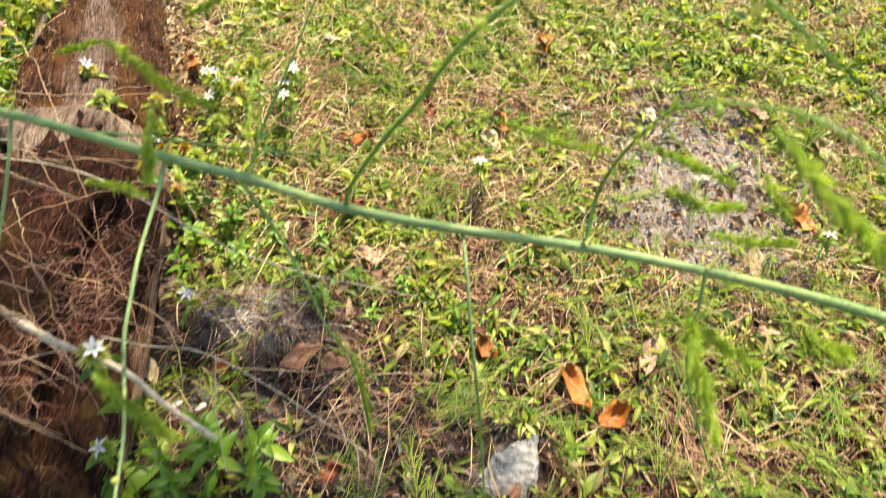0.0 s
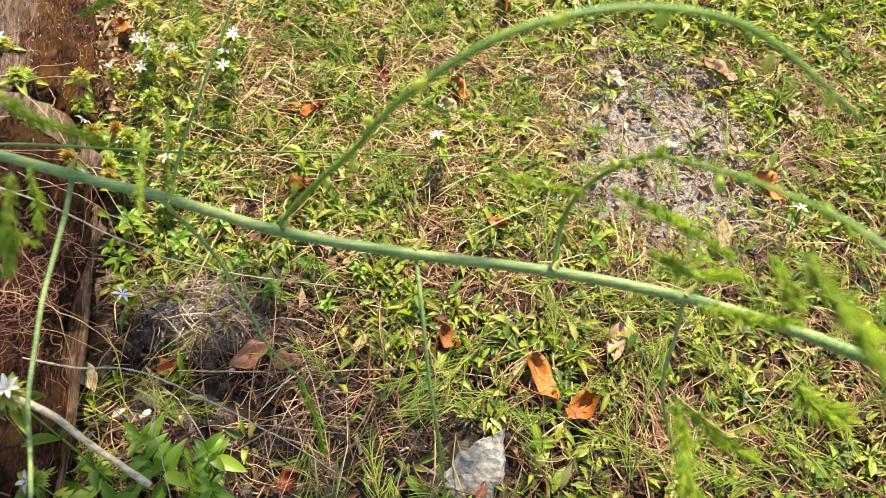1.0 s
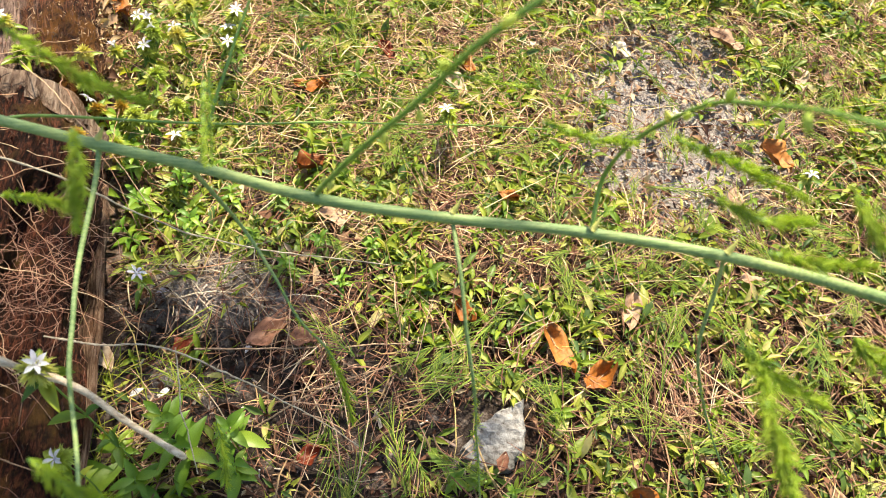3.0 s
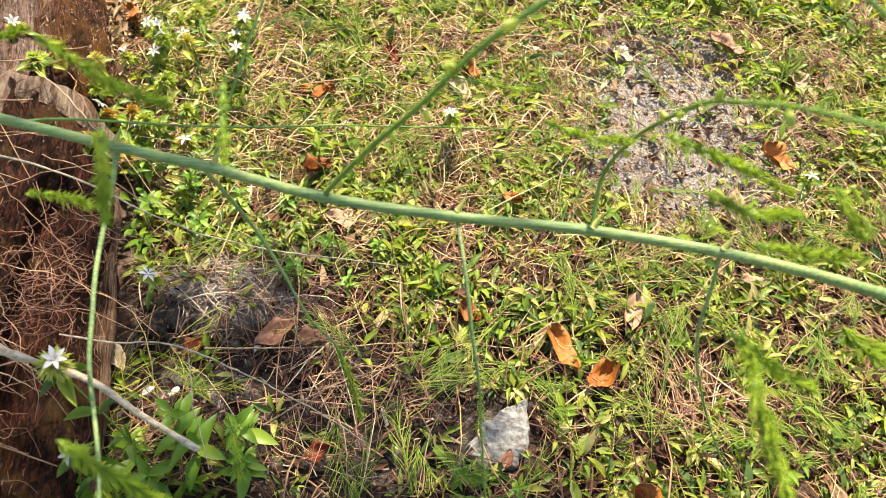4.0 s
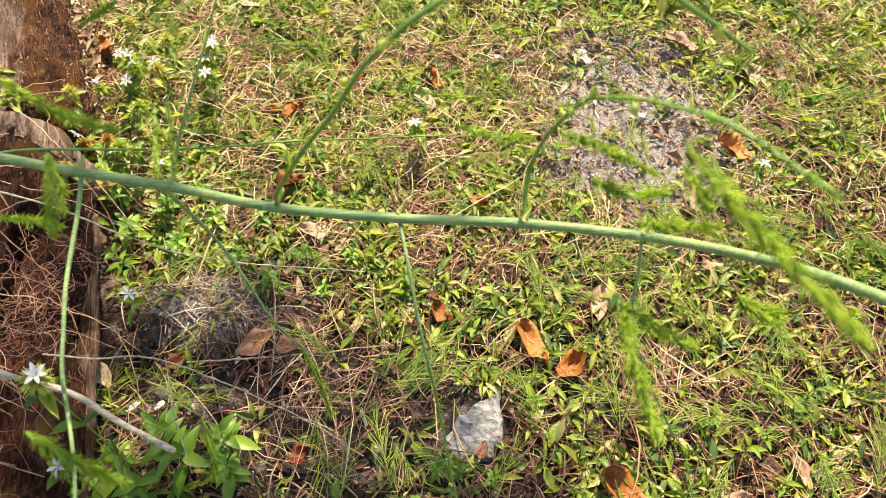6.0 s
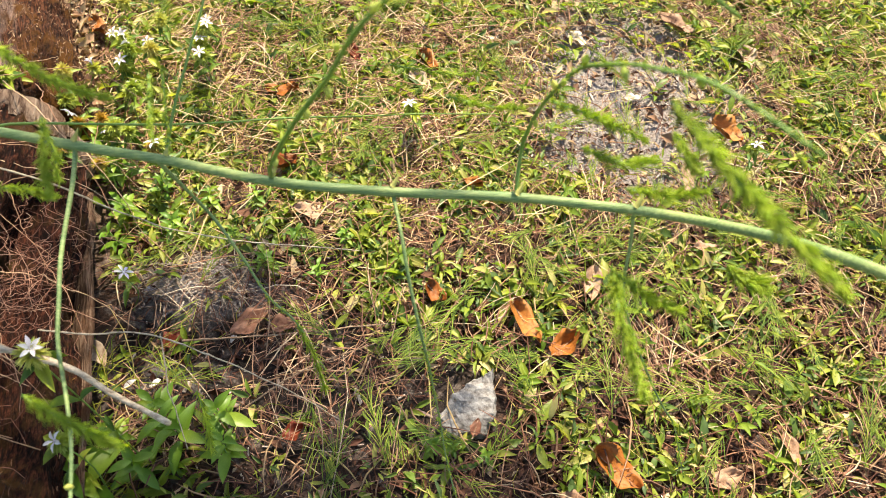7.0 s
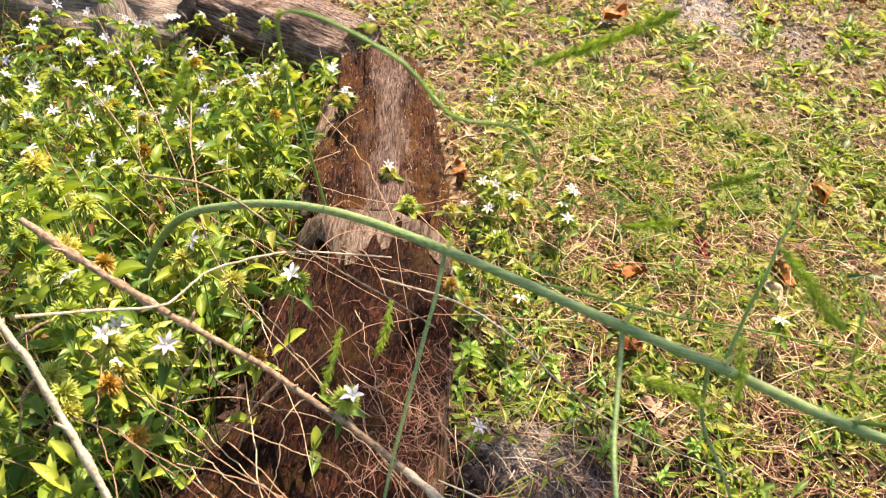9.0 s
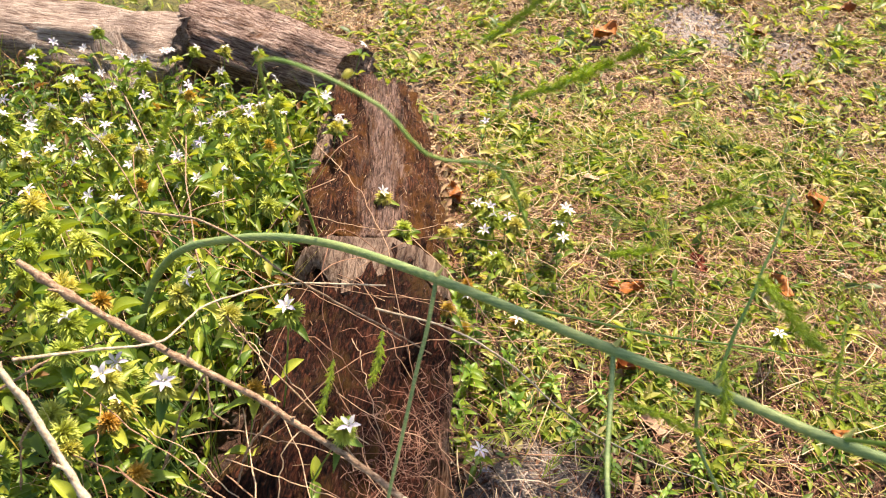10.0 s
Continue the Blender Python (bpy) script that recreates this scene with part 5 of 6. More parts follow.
def root_mat():
    """Matted fine rootlets on the flank of the near log."""
    pieces = []
    for k in range(170):
        c = np.array([rng.normal(-0.465, 0.026), rng.normal(0.57, 0.10), 0.0])
        axis_x = -0.632 + (0.96 - c[1]) * 0.165
        c[2] = 0.125 + math.sqrt(max(0.0, 0.150**2 - (c[0] - axis_x) ** 2)) + rng.uniform(0.0, 0.022)
        a, ln_k = rng.uniform(0, 6.28), float(np.clip(rng.lognormal(-2.9, 0.5), 0.02, 0.15))
        fall = -0.8 * (c[0] - axis_x) / 0.15
        d = np.array([math.cos(a), math.sin(a), math.cos(a) * fall + rng.normal(0, 0.15)]) * ln_k
        s = np.array([-d[1], d[0], 0.01]) * rng.normal(0, 0.3)
        t = np.array([-d[1], d[0], 0.0]) * rng.normal(0, 0.2)
        pieces.append(tube(smooth_line([c - d / 2, c - d / 6 + s * 0.7, c + t, c + s * 0.3 + d / 4, c + d / 2 + t], 11), 0.00038, 3, close=False))
    v, q = join(pieces)
    tagged(new("root_mat", quad_mesh("root_mat", v, q, ROOTLET)), "mat of fine pinkish dry rootlets on the rotten log", "roots", kind="stuff")


root_mat()


# ---- plants with parts ----
def placed_leaf(mesh, parent, z, yaw, pitch, length, width, r=0.001, name="leaf"):
    m = Matrix.Translation((r * math.cos(yaw), r * math.sin(yaw), z)) @ Matrix.Rotation(yaw, 4, "Z") @ Matrix.Rotation(-pitch, 4, "Y") @ Matrix.Diagonal((length, width, length, 1))
    return part(name, mesh, parent, "", m)


LEAF_MESHES = [quad_mesh("leaf", *leaf_template(d, f, 6, b), WEED_PART) for d, f, b in ((0.2, 0.35, 0.4), (0.45, 0.25, 0.4), (0.05, 0.45, 0.6))]
ROSETTE_MESHES = [quad_mesh("leaf", *leaf_template(d, f, 6, b), ROSETTE) for d, f, b in ((0.25, 0.5, 0.4), (0.5, 0.4, 0.4), (0.08, 0.6, 0.6))]
BROAD_MESHES = [quad_mesh("leaf", *leaf_template(d, f, 8, b), BROAD) for d, f, b in ((0.25, 0.3, 0.4), (0.5, 0.2, 0.6))]


def petal_mesh():
    v, q = leaf_template(0.25, 0.25, 5, 0.6)
    return quad_mesh("petal", v, q, PETAL)


PETAL_MESH = petal_mesh()
CENTRE = quad_mesh("corolla", *tube([(0, 0, -0.006), (0, 0, -0.002), (0, 0, 0.0005)], [0.0009, 0.0014, 0.0026], 6), PETAL)


def bract_mesh(mat, n, length, name):
    yaw = rng.uniform(0, 6.28, n)
    pitch = rng.uniform(-0.7, 1.5, n)
    L = length * rng.uniform(0.7, 1.15, n)
    tpl = leaf_template(0.15, 0.2, 3)
    v, q = spread(tpl, turn_matrices(yaw, pitch, rng.normal(0, 0.4, n), L, L * 0.17, L), np.zeros((n, 3)))
    return quad_mesh(name, v, q, mat)


HEADS = [bract_mesh(BRACT, 210, 0.018, "bract_head"), bract_mesh(BRACT, 180, 0.016, "bract_head"), bract_mesh(BROWN_BRACT, 180, 0.0145, "bract_head")]


def flower_plant(height, flower, head, leaf_len, seed, small=False):
    r = np.random.default_rng(seed)
    label = "wildflower with a white to pale lilac six-petalled star flower" if flower else ("weed with a spiky rust-brown spent flower head" if head == 2 else "weed with a spiky yellow-green flower head")
    ob = holder("wildflower" if flower else "seed_head_weed", label, "flower" if flower else "weed", pose(0, 0, 0), "flowering weeds")
    bend = r.normal(0, 0.012, 2)
    top = np.array([bend[0], bend[1], height])
    part("stem", quad_mesh("stem", *tube(smooth_line([(0, 0, -0.01), (bend[0] * 1.4, bend[1] * 0.2, height * 0.5), top], 12), np.linspace(0.0013, 0.0009, 12), 6), TWIG_GREEN), ob)
    levels = 1 if height < 0.08 else 2 if height < 0.2 else 3
    for lv in range(levels):
        z = height * (0.97 - 0.27 * lv) - (0.004 if lv == 0 else 0)
        a0 = r.uniform(0, 6.28) if lv == 0 else a0 + 1.57
        for s in range(4 if lv == 0 and not small else 2):
            ln = leaf_len * r.uniform(0.75, 1.15)
            yaw = a0 + s * (1.57 if lv == 0 and not small else 3.14) + r.normal(0, 0.2)
            m = Matrix.Translation((top[0] * z / height, top[1] * z / height, z)) @ Matrix.Rotation(yaw, 4, "Z") @ Matrix.Rotation(-r.uniform(0.05, 0.5), 4, "Y") @ Matrix.Diagonal((ln, ln * float(r.uniform(0.32, 0.46)), ln, 1))
            part("leaf", ROSETTE_MESHES[int(r.integers(0, 3))], ob, "", m)
    if (not small and head < 2) or not flower:
        part("bract_head", HEADS[head], ob, "spiky head of narrow bracts", Matrix.Translation((*top[:2], height + 0.006)))
    if flower:
        fl = part("flower", CENTRE, ob, "white star flower", Matrix.Translation((top[0] + 0.003, top[1] + 0.002, height + 0.020)) @ pose(0, 0, 0, float(r.normal(8, 26)), float(r.normal(0, 26)), float(r.uniform(0, 60))))
        n = 6 if seed % 3 else 5
        spread_by = float(r.choice([-0.2, -0.4, -0.75]))
        for k in range(n):
            part("petal", PETAL_MESH, fl, "", Matrix.Rotation(k * 2 * math.pi / n, 4, "Z") @ Matrix.Translation((0.0015, 0, 0)) @ Matrix.Rotation(spread_by + float(r.normal(0, 0.14)), 4, "Y") @ Matrix.Diagonal((0.0128 * float(r.uniform(0.85, 1.12)), 0.0050, 0.0128, 1)))
    return ob


class Kind:
    """One template, set at its first site and copied to the others."""

    def __init__(self, make):
        self.make, self.ob = make, None

    def put(self, m):
        if self.ob is None:
            self.ob = self.make()
            self.ob.matrix_basis = m
            return self.ob
        return copy_thing(self.ob, m @ Matrix.Diagonal((*[1 / k for k in self.ob.scale], 1)))


HEIGHTS = (0.045, 0.08, 0.11, 0.14, 0.17, 0.2, 0.235, 0.27, 0.34, 0.42, 0.48)
FLOWERS = {(h, v): Kind(lambda h=h, v=v: flower_plant(h, True, v, 0.023 + 0.035 * min(h, 0.3), 11 + 3 * int(h * 100) + v, h < 0.1)) for h in HEIGHTS for v in (0, 1, 2)}
HEAD_WEEDS = {(h, v): Kind(lambda h=h, v=v: flower_plant(h, False, v, 0.024 + 0.04 * min(h, 0.3), 90 + 5 * int(h * 100) + v)) for h in HEIGHTS[1:] for v in (0, 1, 2)}


def plant_at(store, x, y, z, v, lean=9):
    h = min((k for k in {k[0] for k in store}), key=lambda k: abs(k + float(ground_z(np.array(x), np.array(y))) - z))
    store[(h, v)].put(Matrix.Translation((x, y, z - h)) @ pose(0, 0, 0, float(rng.normal(0, lean)), float(rng.normal(0, lean)), float(rng.uniform(0, 360))))


low_flowers = [(-0.5, 1.28), (-0.45, 1.27), (-0.47, 1.2), (-0.35, 1.31), (-0.33, 1.23), (-0.58, 1.58), (-0.82, 2.13), (-0.46, 0.98), (0.1, 1.06), (-0.59, 2.4), (-0.4, 0.69), (0.72, 0.955), (0.675, 1.538), (-0.5, 1.11)]
for i, (x, y) in enumerate(low_flowers):
    plant_at(FLOWERS, x, y, 0.085, i % 2)
for i, (x, y) in enumerate([(-0.49, 1.23), (-0.46, 1.23), (-0.37, 1.27), (-0.48, 1.15), (-0.31, 1.18), (-0.36, 0.95), (-0.54, 0.965)]):
    plant_at(FLOWERS, x, y, 0.11, i % 2)
for i, (x, y) in enumerate([(-1.57, 1.44), (-1.59, 1.55), (-1.44, 1.44), (-1.47, 1.33), (-1.27, 1.49), (-1.1, 1.58), (-0.94, 1.63), (-1.24, 1.34), (-1.16, 1.33), (-1.14, 1.35), (-1.08, 1.33), (-1.05, 1.37), (-0.94, 1.42), (-0.9, 1.4), (-0.9, 1.3)]):
    plant_at(FLOWERS, x, y, 0.185, (2, 0, 2, 1)[i % 4], 14)
for i, (x, y) in enumerate([(-1.09, 0.97), (-1.23, 1.05), (-1.28, 0.94), (-1.28, 0.97), (-1.15, 0.86), (-1.04, 0.86), (-1.01, 0.84), (-1.14, 0.74)]):
    plant_at(FLOWERS, x, y, 0.285, i % 2)
for i, (x, y) in enumerate([(-0.69, 0.60), (-0.79, 0.61), (-0.74, 0.57), (-0.73, 0.53), (-0.70, 0.55), (-0.66, 0.52), (-0.92, 0.58)]):
    plant_at(FLOWERS, x, y, 0.435, i % 2)
for i, (x, y) in enumerate([(-0.83, 0.48), (-0.86, 0.43), (-0.715, 0.46), (-0.64, 0.44), (-0.78, 0.52)]):
    plant_at(FLOWERS, x, y, 0.335, i % 2)
for i, (x, y, z) in enumerate([(-0.335, 0.438, 0.369), (-0.37, 0.375, 0.19)]):
    plant_at(FLOWERS, x, y, z, i % 2, 1.5)

for i, (x, y) in enumerate([(-1.615, 1.23), (-1.163, 0.872), (-1.042, 0.867), (-1.583, 1.547), (-1.166, 1.30), (-1.092, 1.29), (-1.152, 1.141), (-0.86, 1.195), (-0.923, 1.193), (-1.34, 1.51), (-1.158, 1.065), (-1.36, 1.20), (-1.30, 1.27), (-1.42, 1.08), (-1.20, 1.22), (-1.0, 1.25), (-0.98, 1.30), (-1.50, 1.2), (-1.02, 1.10), (-1.38, 1.40)]):
    plant_at(FLOWERS, x, y, float(np.interp(y, [0.85, 1.2, 1.6], [0.29, 0.22, 0.16])), (2, 0, 2)[i % 3], 14)

for k in range(60):
    y = rng.uniform(0.95, 1.55)
    x = rng.uniform(-1.75, -0.88 - 0.25 * (y - 0.95))
    if not log_at(np.array(x), np.array(y)):
        plant_at(FLOWERS, x, y, float(np.interp(y, [0.85, 1.2, 1.6], [0.28, 0.20, 0.14]) * rng.uniform(0.85, 1.08)), (0, 2, 2)[k % 3], 14)

# spiky heads through the clump beside the log
for i, (x, y) in enumerate([(-0.96, 0.62), (-0.93, 0.64), (-0.88, 0.51), (-0.84, 0.52), (-0.74, 0.55), (-0.74, 0.66), (-0.81, 0.59), (-0.76, 0.59), (-0.94, 0.55), (-0.90, 0.62), (-0.82, 0.53)]):
    plant_at(HEAD_WEEDS, x, y, 0.425, (0, 1, 0, 0, 2, 1, 0, 1, 0, 1, 1)[i], 6)
for i, (x, y) in enumerate([(-0.85, 0.48), (-0.79, 0.47), (-0.71, 0.48), (-0.66, 0.47), (-0.87, 0.48), (-0.81, 0.44), (-0.70, 0.40), (-0.94, 0.51)]):
    plant_at(HEAD_WEEDS, x, y, 0.345, (0, 0, 2, 2, 2, 2, 1, 0)[i], 6)
for i, (x, y) in enumerate([(-0.95, 1.21), (-0.96, 1.14), (-0.84, 1.10), (-0.86, 1.0), (-1.03, 0.96), (-1.13, 0.89), (-1.26, 0.92), (-0.96, 1.04), (-1.10, 1.19)]):
    plant_at(HEAD_WEEDS, x, y, 0.26, i % 3, 6)
for i, (x, y) in enumerate([(-0.47, 0.90), (-0.43, 0.98), (-0.36, 0.99), (-0.46, 1.0), (-0.44, 1.10), (-0.40, 1.02), (-0.50, 1.02), (-0.42, 1.20), (-0.51, 1.33), (-0.38, 0.92), (-0.42, 1.32)]):
    plant_at(HEAD_WEEDS, x, y, 0.11, (2, 0, 1)[i % 3], 6)
for k in range(22):
    y = rng.uniform(0.6, 1.4)
    x = rng.uniform(-1.7, -0.86) if y > 0.95 else rng.uniform(-1.25, -0.82)
    if log_at(np.array(x), np.array(y)):
        continue
    z = np.interp(y, [0.3, 0.6, 0.95, 1.5], [0.36, 0.42, 0.26, 0.12]) * rng.uniform(0.8, 1.05)
    plant_at(HEAD_WEEDS, x, y, float(z), int(rng.choice([0, 0, 1, 1, 0, 1, 2])))


def clump_leaves():
    """Dense leafy shoots of the tall weeds beside the log."""
    pieces, stems = [], []
    kinds = [leaf_template(0.2, 0.35), leaf_template(0.45, 0.25)]
    n = 900
    x, y = rng.uniform(-2.1 + 0.5 * rng.random(n) ** 2, -0.66), rng.uniform(-0.05 + 0.4 * rng.random(n), 1.72)
    ok = ~log_at(x, y) & (x < np.interp(y, [0.2, 0.55, 0.9, 1.0, 1.7], [-0.74, -0.76, -0.79, -0.82, -0.98]))
    x, y = x[ok], y[ok]
    h = np.interp(y, [0.2, 0.6, 0.95, 1.5, 1.8], [0.28, 0.34, 0.21, 0.11, 0.06]) * rng.uniform(0.35, 1.05, len(x))
    for f in (0.15, 0.3, 0.45, 0.6, 0.72, 0.84, 0.93, 1.0):
        yaw0 = rng.uniform(0, 6.28, len(x))
        for side in (0, 1):
            k = len(x)
            yaw = yaw0 + side * math.pi + rng.normal(0, 0.3, k)
            L = rng.uniform(0.018, 0.031, k) * rng.choice([0.8, 1.0, 1.45], k)
            place = np.stack([x + rng.normal(0, 0.012, k), y + rng.normal(0, 0.012, k), h * f + rng.normal(0, 0.006, k)], 1)
            pieces.append(spread(kinds[side], turn_matrices(yaw, rng.normal(0.3, 0.35, k), rng.normal(0, 0.45, k), L, L * rng.uniform(0.24, 0.42, k), L), place))
    k = len(x)
    stems = rod_spread(x, y, np.full(k, -0.01), rng.uniform(0, 6.28, k), np.full(k, 1.45), h, np.full(k, 0.0011), (-0.05, 0.05))
    v, q = join(pieces + [stems])
    tagged(new("weed_clump", quad_mesh("weed_clump", v, q, CLUMP)), "dense leafy green weeds crowding against the log", "weeds", kind="stuff")


clump_leaves()


def clump_stems():
    """Thin stems and dry stalks standing among the flowering weeds."""
    for count, mat, label, low, high in ((900, GRASS, "thin yellow-green stems standing among the flowering weeds", 0.7, 1.15), (520, PALE_STRAW, "thin dry tan stalks standing among the flowering weeds", 0.6, 1.3)):
        x, y = rng.uniform(-2.0, -0.7, count), rng.uniform(0.3, 1.6, count)
        ok = ~log_at(x, y) & (x < np.interp(y, [0.2, 0.9, 1.0, 1.7], [-0.66, -0.8, -0.84, -1.0]))
        x, y = x[ok], y[ok]
        k = len(x)
        h = np.interp(y, [0.2, 0.6, 0.95, 1.5, 1.8], [0.28, 0.36, 0.25, 0.15, 0.08]) * rng.uniform(low, high, k)
        v, q = rod_spread(x, y, np.full(k, 0.0), rng.uniform(0, 6.28, k), rng.uniform(0.75, 1.5, k), h * 1.1, rng.uniform(0.0007, 0.0013, k), (-0.2, -0.08, 0.08, 0.2))
        tagged(new("weed_stems", quad_mesh("weed_stems", v, q, mat)), label, "stems", kind="stuff")


clump_stems()


def flank_grass():
    """Long thin grass and fine green shoots rising beside the log."""
    k = 170
    x, y = rng.normal(-0.40, 0.035, k), rng.uniform(0.26, 0.62, k)
    v, q = rod_spread(x, y, ground_z(x, y), rng.uniform(0, 6.28, k), rng.uniform(0.35, 1.25, k), rng.uniform(0.05, 0.15, k), rng.uniform(0.0006, 0.0011, k), (-0.25, -0.1, 0.1, 0.25))
    tagged(new("flank_grass", quad_mesh("flank_grass", v, q, GRASS)), "long thin yellow-green grass beside the log", "grass", kind="stuff")


flank_grass()


def sprig(seed, broad=False):
    r = np.random.default_rng(seed)
    h = r.uniform(0.02, 0.045) if not broad else 0.10
    ob = holder("broadleaf_weed" if broad else "weed_sprig", "dark green broad-leaved weed on dark soil beside the log" if broad else "small bright green weed sprig with paired leaves", "weed", pose(0, 0, 0), "" if broad else "weed sprigs")
    part("stem", quad_mesh("stem", *tube(smooth_line([(0, 0, -0.012), (0.004, 0.002, h * 0.6), (0.002, -0.002, h)], 9), np.linspace(0.0014, 0.0008, 9) * (1.6 if broad else 1), 6), TWIG_GREEN), ob)
    a0 = r.uniform(0, 6.28)
    for lv in range(5 if broad else 3):
        for s in (0, 1):
            ln = (r.uniform(0.035, 0.058) if broad else r.uniform(0.016, 0.030)) * (1.0 - 0.08 * lv)
            placed_leaf((BROAD_MESHES if broad else LEAF_MESHES)[int(r.integers(0, 2))], ob, h * (0.35 + 0.65 * lv / (4 if broad else 2)), a0 + lv * 1.45 + s * math.pi + r.normal(0, 0.2), r.uniform(0.15, 0.5) + 0.1 * lv, ln, ln * (0.42 if broad else 0.38))
    return ob


def leafy_weed(seed, h):
    """A tall upright weed with crossed pairs of pointed leaves up its stem."""
    r = np.random.default_rng(seed)
    ob = holder("leafy_weed", "upright leafy green weed growing beside the log", "weed", pose(0, 0, 0), "leafy weeds beside the log")
    bend = r.normal(0, 0.02, 2)
    part("stem", quad_mesh("stem", *tube(smooth_line([(0, 0, -0.01), (bend[0] * 0.3, bend[1] * 0.3, h * 0.55), (bend[0], bend[1], h)], 10), np.linspace(0.0017, 0.0010, 10), 6), TWIG_GREEN), ob)
    a0 = r.uniform(0, 6.28)
    for lv in range(6):
        f = 0.38 + 0.62 * lv / 5
        for side in (0, 1):
            ln = float(r.uniform(0.036, 0.054)) * (1.0 if lv < 4 else 0.75)
            m = Matrix.Translation((bend[0] * f * f, bend[1] * f * f, h * f)) @ Matrix.Rotation(a0 + lv * 1.57 + side * math.pi + float(r.normal(0, 0.2)), 4, "Z") @ Matrix.Rotation(-float(r.uniform(0.0, 0.45)) - 0.08 * lv, 4, "Y") @ Matrix.Diagonal((ln, ln * float(r.uniform(0.34, 0.46)), ln, 1))
            part("leaf", ROSETTE_MESHES[int(r.integers(0, 3))], ob, "", m)
    return ob


LEAFY = [Kind(lambda k=k, h=h: leafy_weed(400 + k, h)) for k, h in enumerate((0.14, 0.20, 0.27, 0.33, 0.38))]
for i in range(85):
    y = float(rng.uniform(0.3, 1.5))
    x = float(np.interp(y, [0.2, 0.9, 1.0, 1.7], [-0.76, -0.82, -0.85, -1.0]) - abs(rng.normal(0, 0.28)))
    if not log_at(np.array(x), np.array(y)):
        want = float(np.interp(y, [0.2, 0.6, 0.95, 1.5], [0.30, 0.37, 0.24, 0.13]) * rng.uniform(0.8, 1.05))
        kind = min(range(5), key=lambda j: abs((0.14, 0.20, 0.27, 0.33, 0.38)[j] - want))
        LEAFY[kind].put(Matrix.Translation((x, y, float(ground_z(np.array(x), np.array(y))))) @ pose(0, 0, 0, float(rng.normal(0, 9)), float(rng.normal(0, 9)), float(rng.uniform(0, 360))))

SPRIGS = [Kind(lambda k=k: sprig(200 + k)) for k in range(5)]
BROADS = [Kind(lambda k=k: sprig(300 + k, True)) for k in range(2)]
for i, (x, y, s) in enumerate([(-0.27, 0.455, 1.0), (-0.225, 0.485, 0.9), (-0.30, 0.50, 0.8), (-0.21, 0.43, 0.8), (-0.34, 0.42, 0.8), (-0.42, 0.80, 0.7), (-0.36, 0.84, 0.6), (-0.30, 0.90, 0.55), (-0.40, 0.92, 0.6), (-0.25, 0.82, 0.5), (-0.19, 0.76, 0.5), (-0.33, 0.97, 0.5), (-0.14, 0.83, 0.45), (-0.22, 0.91, 0.5), (-0.10, 0.74, 0.45), (-0.05, 0.81, 0.45)]):
    BROADS[i % 2].put(Matrix.Translation((x, y, float(ground_z(np.array(x), np.array(y))))) @ pose(0, 0, 0, float(rng.normal(0, 8)), float(rng.normal(0, 8)), float(rng.uniform(0, 360))) @ Matrix.Diagonal((s, s, s, 1)))
sx, sy = scatter_sites(260, -0.42, 1.05, 0.25, 1.6, lambda a, b: 0.6 - 0.35 * bare_at(a, b))
for i, (x, y) in enumerate(zip(sx, sy)):
    s = float(rng.uniform(0.8, 1.25))
    SPRIGS[i % 5].put(Matrix.Translation((x, y, float(ground_z(np.array(x), np.array(y))) + 0.004)) @ pose(0, 0, 0, float(rng.normal(0, 12)), float(rng.normal(0, 12)), float(rng.uniform(0, 360))) @ Matrix.Diagonal((s, s, s, 1)))

for x, y, z, v in [(-0.643, 1.107, 0.20, 0), (-0.54, 0.968, 0.12, 2)]:
    plant_at(FLOWERS, x, y, z, v, 4)
for x, y, z, v in [(-0.55, 1.086, 0.17, 1), (-0.515, 1.025, 0.13, 0), (-0.50, 0.86, 0.20, 2), (-0.585, 0.955, 0.23, 1), (-0.56, 1.06, 0.2, 0), (-0.47, 0.93, 0.10, 1)]:
    plant_at(HEAD_WEEDS, x, y, z, v, 5)
for i, (x, y, s) in enumerate([(-0.49, 1.00, 1.0), (-0.46, 0.95, 0.9), (-0.44, 0.88, 0.7), (-0.42, 0.44, 1.1), (-0.38, 0.38, 1.2), (-0.36, 0.46, 0.7), (0.085, 0.445, 0.45), (0.16, 0.425, 0.4), (0.115, 0.43, 0.35)]):
    BROADS[i % 2].put(Matrix.Translation((x, y, float(ground_z(np.array(x), np.array(y))))) @ pose(0, 0, 0, float(rng.normal(0, 8)), float(rng.normal(0, 8)), float(rng.uniform(0, 360))) @ Matrix.Diagonal((s, s, s, 1)))

# petals dropped on the dark soil
for x, y, a in [(-0.238, 0.632, 70), (-0.385, 0.545, 40), (-0.345, 0.545, 55), (-0.38, 0.71, 20)]:
    ob = new("fallen_petal", PETAL_MESH)
    ob.matrix_basis = pose(x, y, float(ground_z(np.array(x), np.array(y))) + 0.012, 10, -8, a) @ Matrix.Diagonal((0.022, 0.009, 0.022, 1))
    tagged(ob, "single white fallen petal on dark soil", "petal", "fallen petals")


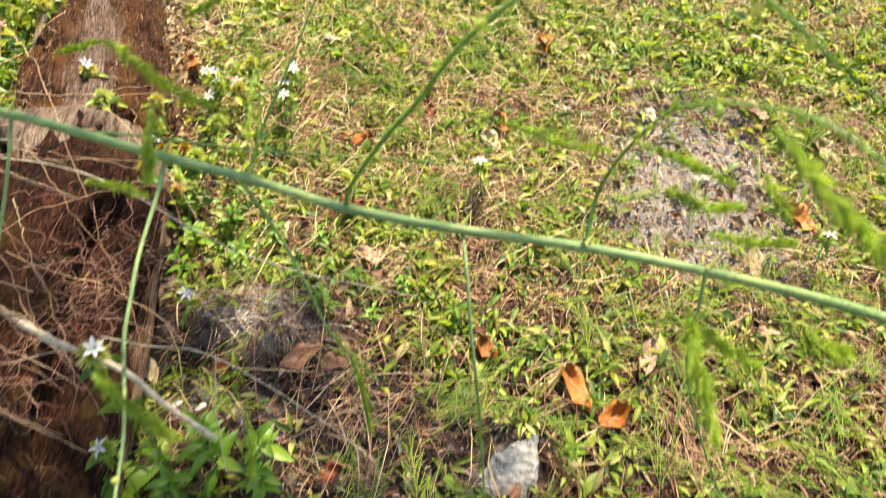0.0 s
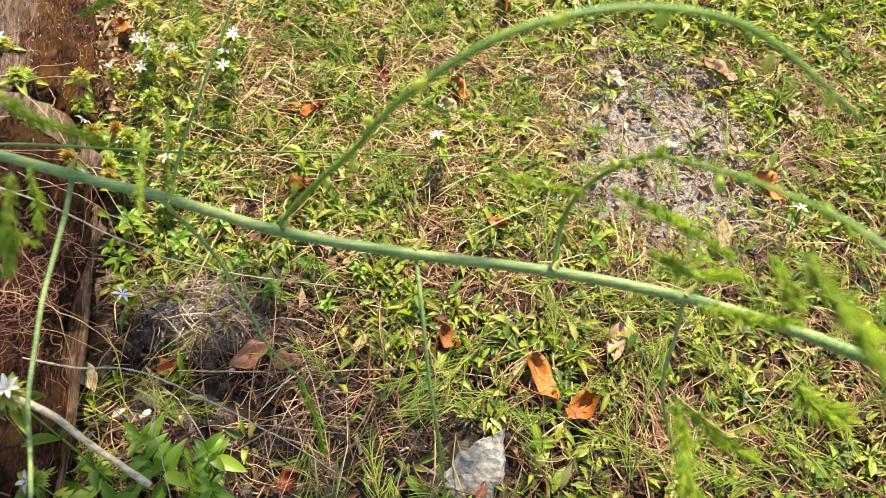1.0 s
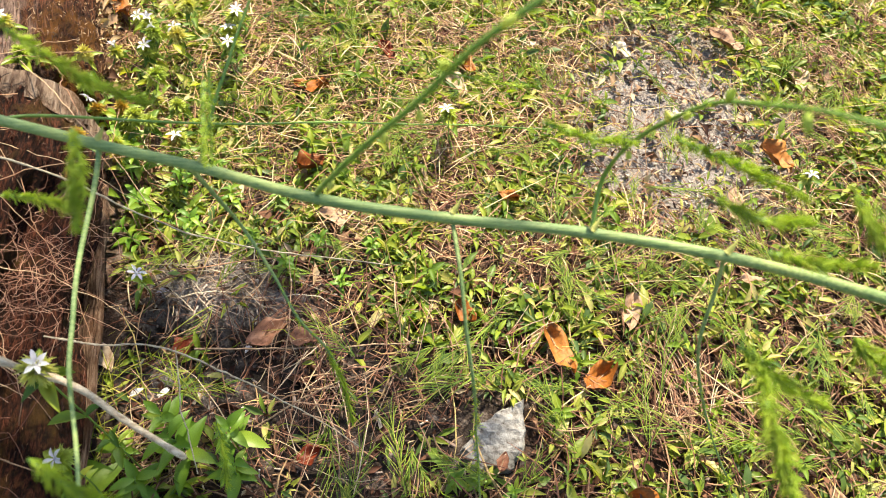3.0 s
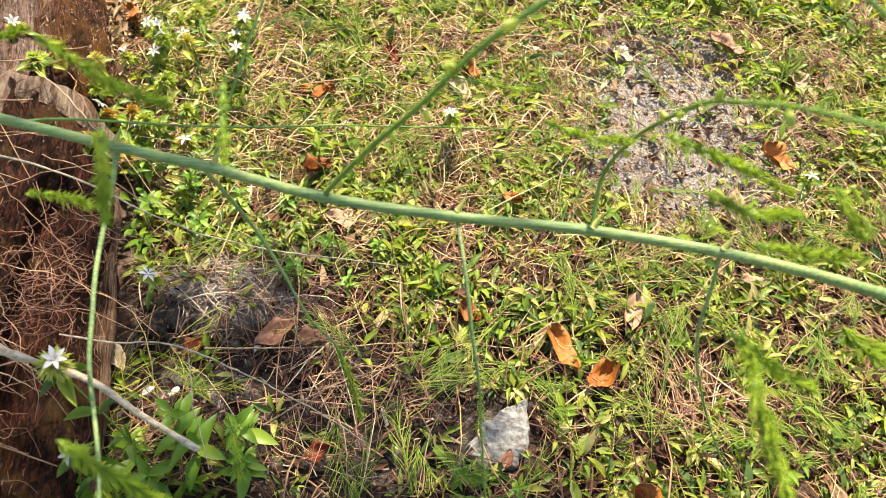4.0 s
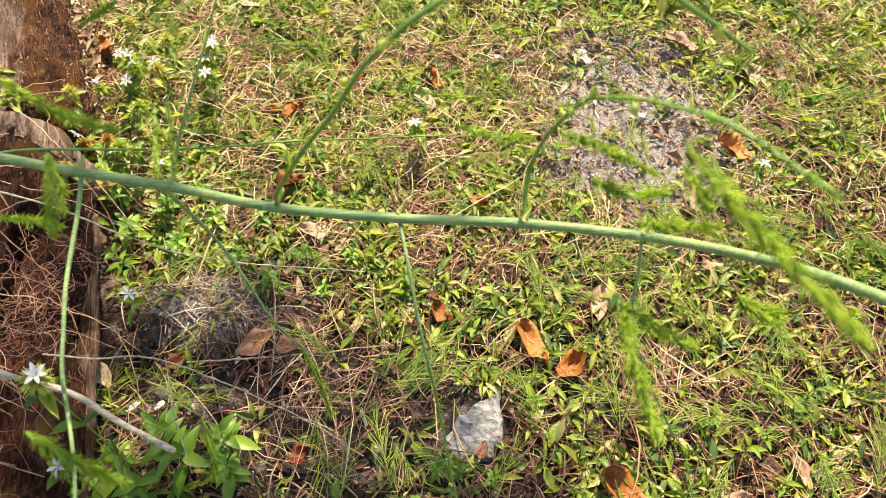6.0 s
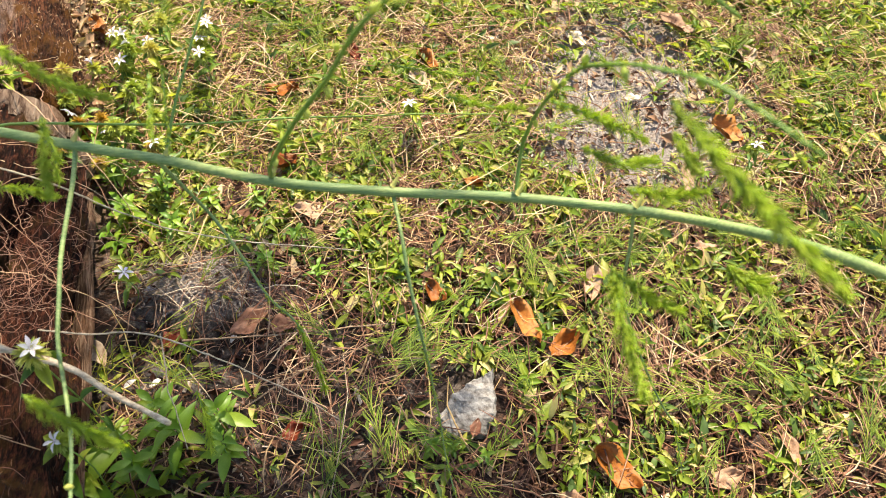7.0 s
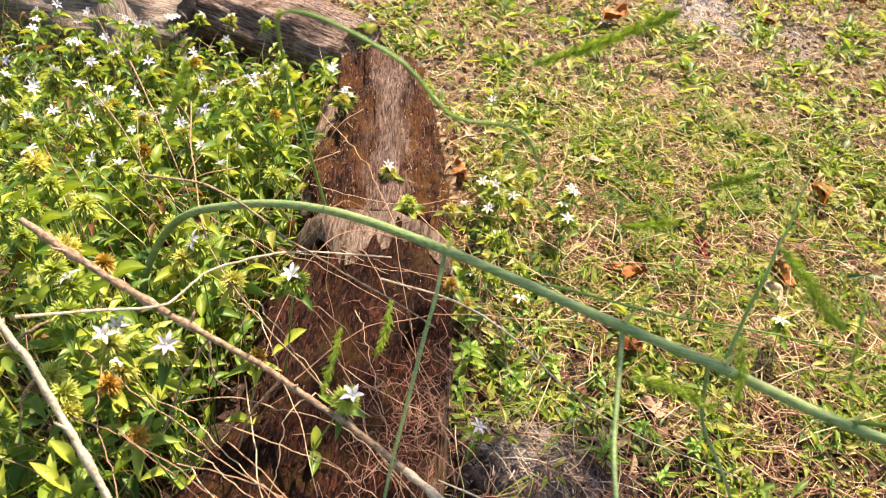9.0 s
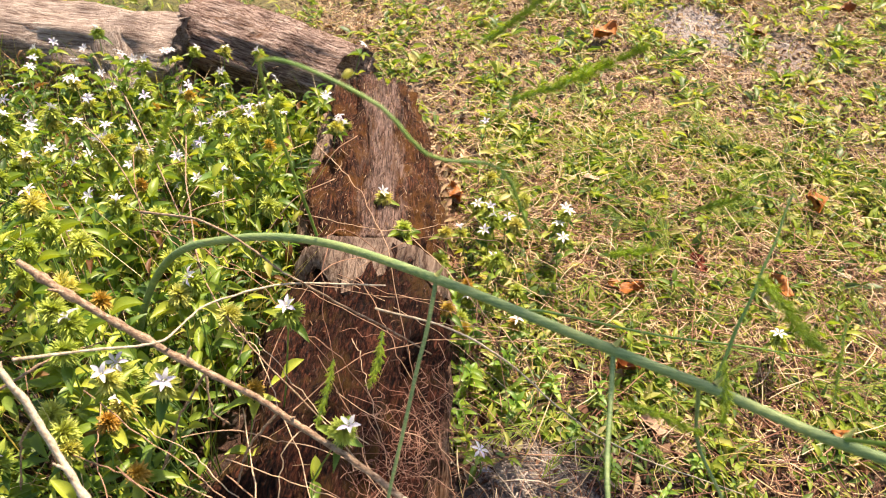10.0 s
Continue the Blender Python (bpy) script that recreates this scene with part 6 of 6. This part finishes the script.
# ---- unseen tree added behind the path: its low bough shades the log and the hollow ----
def shade_tree():
    root = holder("tree", "unseen leafy tree added so that its long low bough shades the log", "tree", pose(-0.3, -1.6, 0))
    base = root.matrix_basis.inverted()
    k = SUN_FROM / SUN_FROM.z
    trunk = smooth_line([(-0.3, -1.6, -0.05), (-0.28, -1.58, 1.0), (-0.24, -1.5, 2.0), (-0.2, -1.4, 3.0), (-0.25, -1.45, 4.2)], 50)
    part("trunk", quad_mesh("trunk", *tube(trunk, np.linspace(0.13, 0.04, 50), 14), BARK_GREY), root, "", base)
    tip = (-0.25 + 3 * k.x, 0.80 + 3 * k.y, 3.05)
    boughs = [(32, [(0.02, -0.4, 2.9), (0.20, 1.2, 3.0), tip], 0.865, 36), (38, [(-0.9, -2.0, 3.5), (-1.6, -2.5, 3.9)], 0.35, 34), (36, [(0.6, -2.1, 3.4), (1.3, -2.8, 3.8)], 0.35, 34),
              (42, [(-0.5, -0.9, 4.1), (-1.0, -0.7, 4.7)], 0.35, 30), (44, [(0.2, -1.9, 4.6), (0.3, -2.4, 5.1)], 0.3, 34), (49, [(-0.3, -1.5, 4.7), (-0.25, -1.55, 5.2)], 0.2, 30)]
    twigs, leaves = [], []
    for start, pts, first, count in boughs:
        line = smooth_line([trunk[start], *pts], 50)
        part("bough", quad_mesh("bough", *tube(line, np.linspace(0.055 if start < 40 else 0.035, 0.008, 50), 10), BARK_GREY), root, "", base)
        for i in range(count):
            f = rng.uniform(first, 1.0)
            o = line[int(f * 49)]
            wide = rng.uniform(-0.24 - 0.8 * (1 - f), 0.22 + 2.6 * (1 - f))
            e = o + np.array([wide, rng.normal(0, 0.09) + (0 if start == 32 else rng.uniform(-0.3, 0.3)), rng.normal(0.05, 0.08) + (0 if start == 32 else rng.uniform(-0.2, 0.25))])
            fall = e - np.array(k) * e[2]
            # no twigs where their shadow would reach the rock or the mound
            if math.hypot(fall[0] - 0.15, fall[1] - 0.50) < 0.13 or math.hypot(fall[0] + 0.29, fall[1] - 0.75) < 0.09:
                continue
            twigs.append(tube(smooth_line([o, (o + e) / 2 + (0, 0, 0.03), e], 7), np.linspace(0.006, 0.002, 7), 4))
            leaves.append(e + rng.normal(0, 0.055, (15, 3)))
    tagged(part("crown_twigs", quad_mesh("crown_twigs", *join(twigs), BARK_GREY), root, "", base), kind="stuff")
    p = np.concatenate(leaves)
    n = len(p)
    L = rng.uniform(0.05, 0.085, n)
    v, q = spread(leaf_template(0.15, 0.25), turn_matrices(rng.uniform(0, 6.28, n), rng.normal(0, 0.4, n), rng.normal(0, 0.4, n), L, L * 0.42, L), p)
    tagged(part("crown", quad_mesh("crown", v, q, CLUMP), root, "uneven crown of dark green leaves", base), kind="stuff")


shade_tree()
